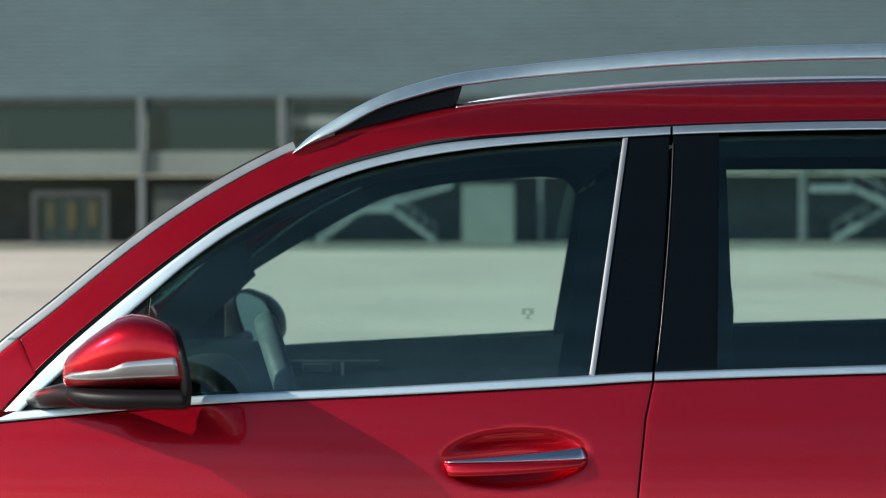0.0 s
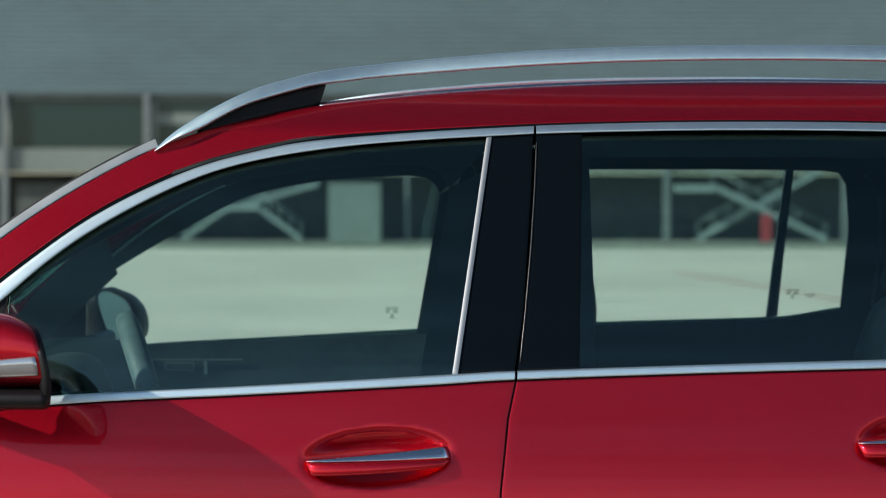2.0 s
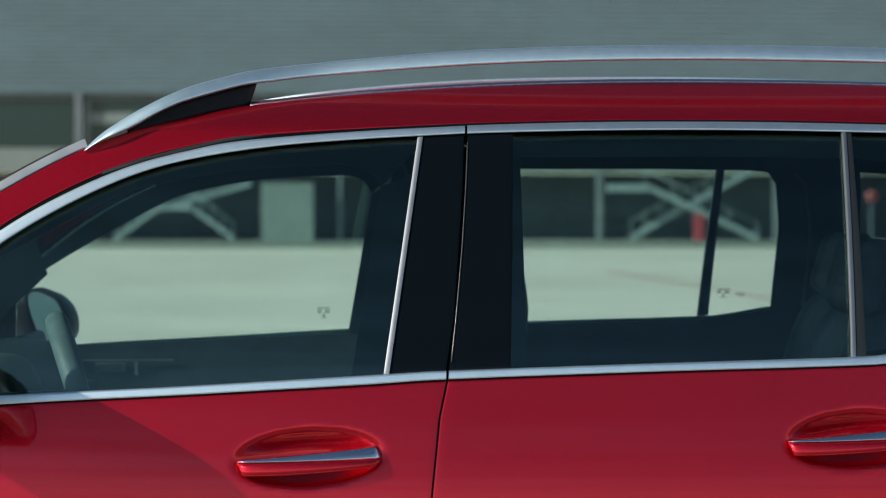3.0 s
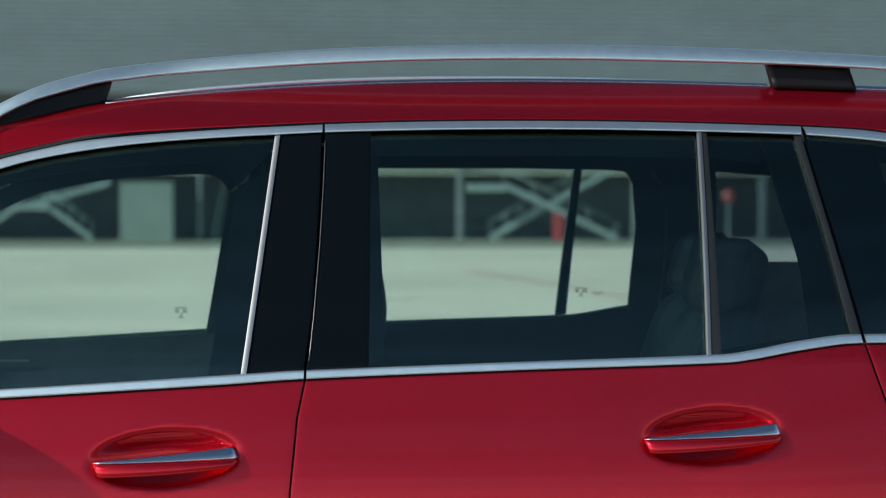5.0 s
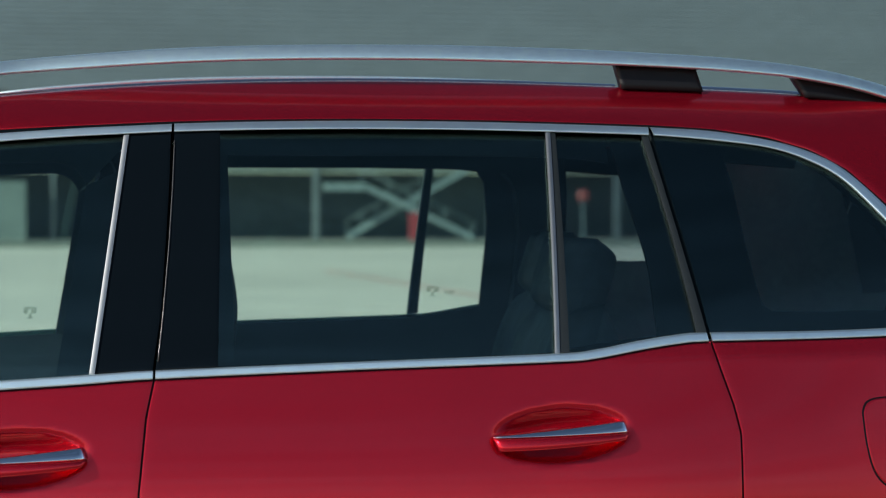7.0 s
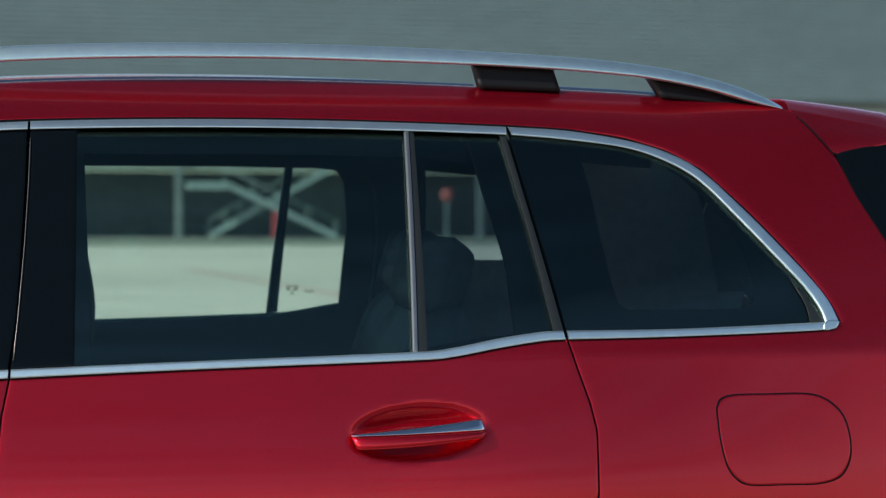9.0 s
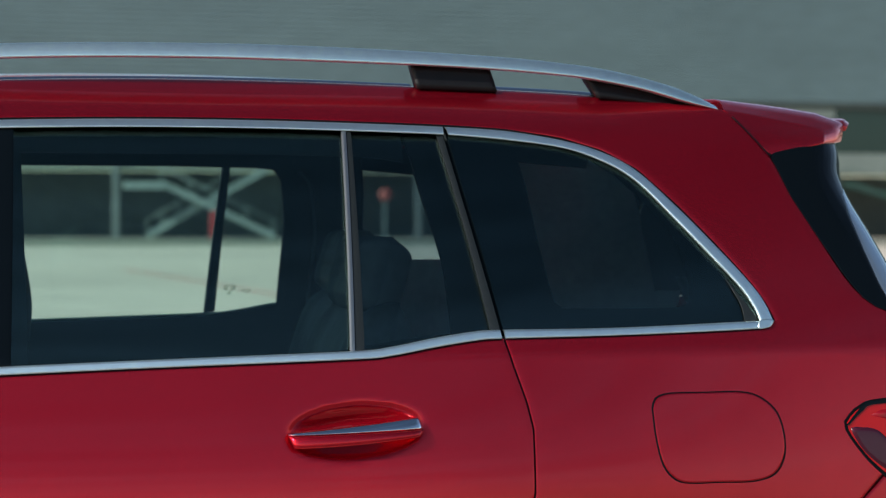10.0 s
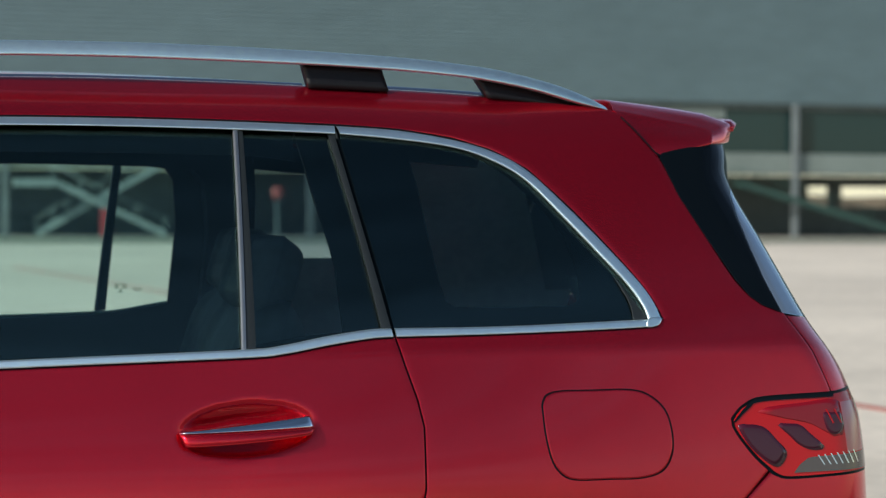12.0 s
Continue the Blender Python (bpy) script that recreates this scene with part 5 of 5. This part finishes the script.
def steering_wheel():
    tilt, c, r = radians(18), np.array((-0.517, 0.475, 0.940)), 0.188
    lateral = np.array((-0.124, 0.992, 0.0))
    up = np.array((-math.sin(tilt), 0, math.cos(tilt)))
    ring = [c + r * (math.cos(a) * up + math.sin(a) * lateral) for a in np.linspace(0, 2 * math.pi, 49)]
    m, verts = 12, []
    for k in range(48):
        d = (ring[k] - c) / r
        ax = np.cross(up, lateral)
        for a in np.linspace(0, 2 * math.pi, m, endpoint=False):
            verts.append(ring[k] + 0.0215 * (math.cos(a) * d + 1.1 * math.sin(a) * ax))
    faces = [(k * m + j, k * m + (j + 1) % m, ((k + 1) % 48) * m + (j + 1) % m, ((k + 1) % 48) * m + j) for k in range(48) for j in range(m)]
    wheel = part("steering_wheel", verts, faces, GRIP, car, "grey leather steering wheel")
    ax = np.cross(up, lateral)
    for a in (math.pi / 2, -math.pi / 2, math.pi):
        d = math.cos(a) * up + math.sin(a) * lateral
        sweep("spoke", [c + d * 0.03 - ax * 0.0, c + d * r * 0.97], [0.022, 0.014], TRIM, wheel, 8)
    sweep("hub", [c + ax * 0.03, c + ax * 0.01, c - ax * 0.04], [0.05, 0.07, 0.05], TRIM, wheel, 20)


steering_wheel()


def seat(x, y, z, width, high, lean, head_z, name, label):
    """A seat with cushion, bolstered backrest and headrest. x: where the backrest meets the cushion."""
    s = radians(lean)
    up, fore = np.array((math.sin(s), 0, math.cos(s))), np.array((-math.cos(s), 0, math.sin(s)))
    def pad(pname, origin, u_axis, n_axis, wide, tall, thick, parent, lab=""):
        nu, nv, verts, faces = 28, 24, [], []
        for i in range(nu + 1):
            for j in range(nv + 1):
                a, b = i / nu, j / nv
                w = wide * (1 - 0.18 * b ** 4)
                edge = (1 - abs(2 * a - 1) ** 6) * (1 - abs(2 * b - 1) ** 8)
                bolster = 0.35 * math.exp(-((abs(2 * a - 1) - 0.78) / 0.16) ** 2)
                seam = -0.05 * math.exp(-((b * 4 % 1 - 0.5) / 0.06) ** 2) if abs(2 * a - 1) < 0.6 else -0.10 * math.exp(-((abs(2 * a - 1) - 0.6) / 0.04) ** 2)
                verts.append(np.array(origin) + np.array((0, (a - 0.5) * w, 0)) + u_axis * b * tall + n_axis * thick * (0.5 * edge * (0.8 + bolster + seam)))
        n = len(verts)
        for i in range(nu + 1):
            for j in range(nv + 1):
                a, b = i / nu, j / nv
                edge = (1 - abs(2 * a - 1) ** 6) * (1 - abs(2 * b - 1) ** 8)
                verts.append(np.array(origin) + np.array((0, (a - 0.5) * wide * (1 - 0.18 * b ** 4), 0)) + u_axis * b * tall - n_axis * thick * 0.5 * edge)
        for i in range(nu):
            for j in range(nv):
                q = [i * (nv + 1) + j, (i + 1) * (nv + 1) + j, (i + 1) * (nv + 1) + j + 1, i * (nv + 1) + j + 1]
                faces += [tuple(q), tuple(n + v for v in reversed(q))]
        rim = [i * (nv + 1) for i in range(nu + 1)] + [nu * (nv + 1) + j for j in range(1, nv + 1)] + [i * (nv + 1) + nv for i in range(nu - 1, -1, -1)] + list(range(nv - 1, 0, -1))
        faces += [(a, b, n + b, n + a) for a, b in zip(rim, rim[1:] + rim[:1])]
        return part(pname, verts, faces, LEATHER, parent, lab)
    body = pad(name, (x, y, z), up, fore, width, high, 0.17, car, label)
    pad("seat_cushion", np.array((x, y, z - 0.02)), np.array((-1.0, 0, 0.12)), np.array((0.1, 0, 1.0)), width, 0.50, 0.16, body)
    at = np.array((x, y, z)) + up * (head_z - z) / math.cos(s)
    pad("headrest", at + np.array((-0.03, 0, 0)), up, fore, width * 0.52, 0.17, 0.13, body)
    if name == "front_seat" and y > MID:  # moulded back of the passenger's seat
        prof = spline([(0.33, 0.60), (0.40, 0.80), (0.445, 0.98), (0.460, 1.09), (0.457, 1.15), (0.449, 1.20), (0.435, 1.266), (0.41, 1.290)], 20)
        sheet("seat_shell", [[(px - 0.07 * abs(d) ** 3, y + 0.23 * d, pz - 0.02 * d * d) for d in np.linspace(-1, 1, 11)] for px, pz in prof], 0.12, TRIM, body, way=(-1, 0, 0))
    for dy in (-0.06, 0.06):
        sweep("headrest_post", [at - up * 0.10 + np.array((0, dy, 0)), at + up * 0.02 + np.array((0, dy, 0))], [0.006, 0.006], ALLOY, body, 6)


for y in (0.44, 2 * MID - 0.44):
    seat(0.10, y, 0.56, 0.50, 0.66, 16, 1.22, "front_seat", "grey leather front seat")
for x, y, w, h in ((0.95, 0.42, 0.50, 1.125), (1.06, MID, 0.30, 1.06), (1.10, 2 * MID - 0.42, 0.50, 1.130)):
    seat(x, y, 0.62, w, 0.56, 17, h, "rear_seat", "grey leather rear seat")


def road_wheel(x, side):
    """A tyre with its rim and five spokes."""
    def at(r, a, d):
        y = 0.02 + d
        return (x + r * math.cos(a), y if side > 0 else 2 * MID - y, 0.355 + r * math.sin(a))
    def lathe(name, prof, mat, parent, label=""):
        n, m = 40, len(prof)
        verts = [at(r, 2 * math.pi * k / n, d) for k in range(n) for r, d in prof]
        faces = [(k * m + j, ((k + 1) % n) * m + j, ((k + 1) % n) * m + (j + 1) % m, k * m + (j + 1) % m) for k in range(n) for j in range(m)]
        return part(name, verts, faces, mat, parent, label)
    tyre = lathe("wheel", [(0.24, 0.0), (0.30, -0.008), (0.34, 0.005), (0.355, 0.03), (0.355, 0.19), (0.34, 0.215), (0.24, 0.22)], TYRE, car, "black tyre on an alloy wheel")
    lathe("rim", [(0.245, 0.0), (0.22, 0.01), (0.215, 0.20), (0.245, 0.21)], ALLOY, tyre)
    lathe("hub", [(0.002, 0.01), (0.06, 0.012), (0.06, 0.15), (0.002, 0.15)], ALLOY, tyre)
    for k in range(5):
        a = 2 * math.pi * k / 5
        sweep("spoke", [at(0.05, a, 0.03), at(0.14, a, 0.022), at(0.222, a, 0.02)], [0.03, 0.024, 0.03], ALLOY, tyre, 8)


for side in (1, -1):
    road_wheel(-1.42, side)
    road_wheel(1.41, side)

# etched marks on the far panes
def glass_mark(x, z, wide, high):
    for dx, dz, w, h in ((0, 0.30, 0.9, 0.14), (-0.3, 0.05, 0.3, 0.3), (0.25, 0.05, 0.35, 0.3), (0, -0.25, 0.2, 0.3), (0, -0.42, 0.5, 0.08)):
        x0, x1, z0, z1 = x + (dx - w / 2) * wide, x + (dx + w / 2) * wide, z + (dz - h / 2) * high, z + (dz + h / 2) * high
        patch("glass_mark", [(x0, z0), (x1, z0)], [(x0, z1), (x1, z1)], [(x0, z0), (x0, z1)], [(x1, z0), (x1, z1)], ETCHED, car, 2, 2, out=-0.0174, thick=0.0005, side=-1, rim=False)


glass_mark(-0.014, 1.085, 0.036, 0.036)
glass_mark(1.030, 1.135, 0.036, 0.030)
glass_mark(1.075, 1.130, 0.030, 0.012)
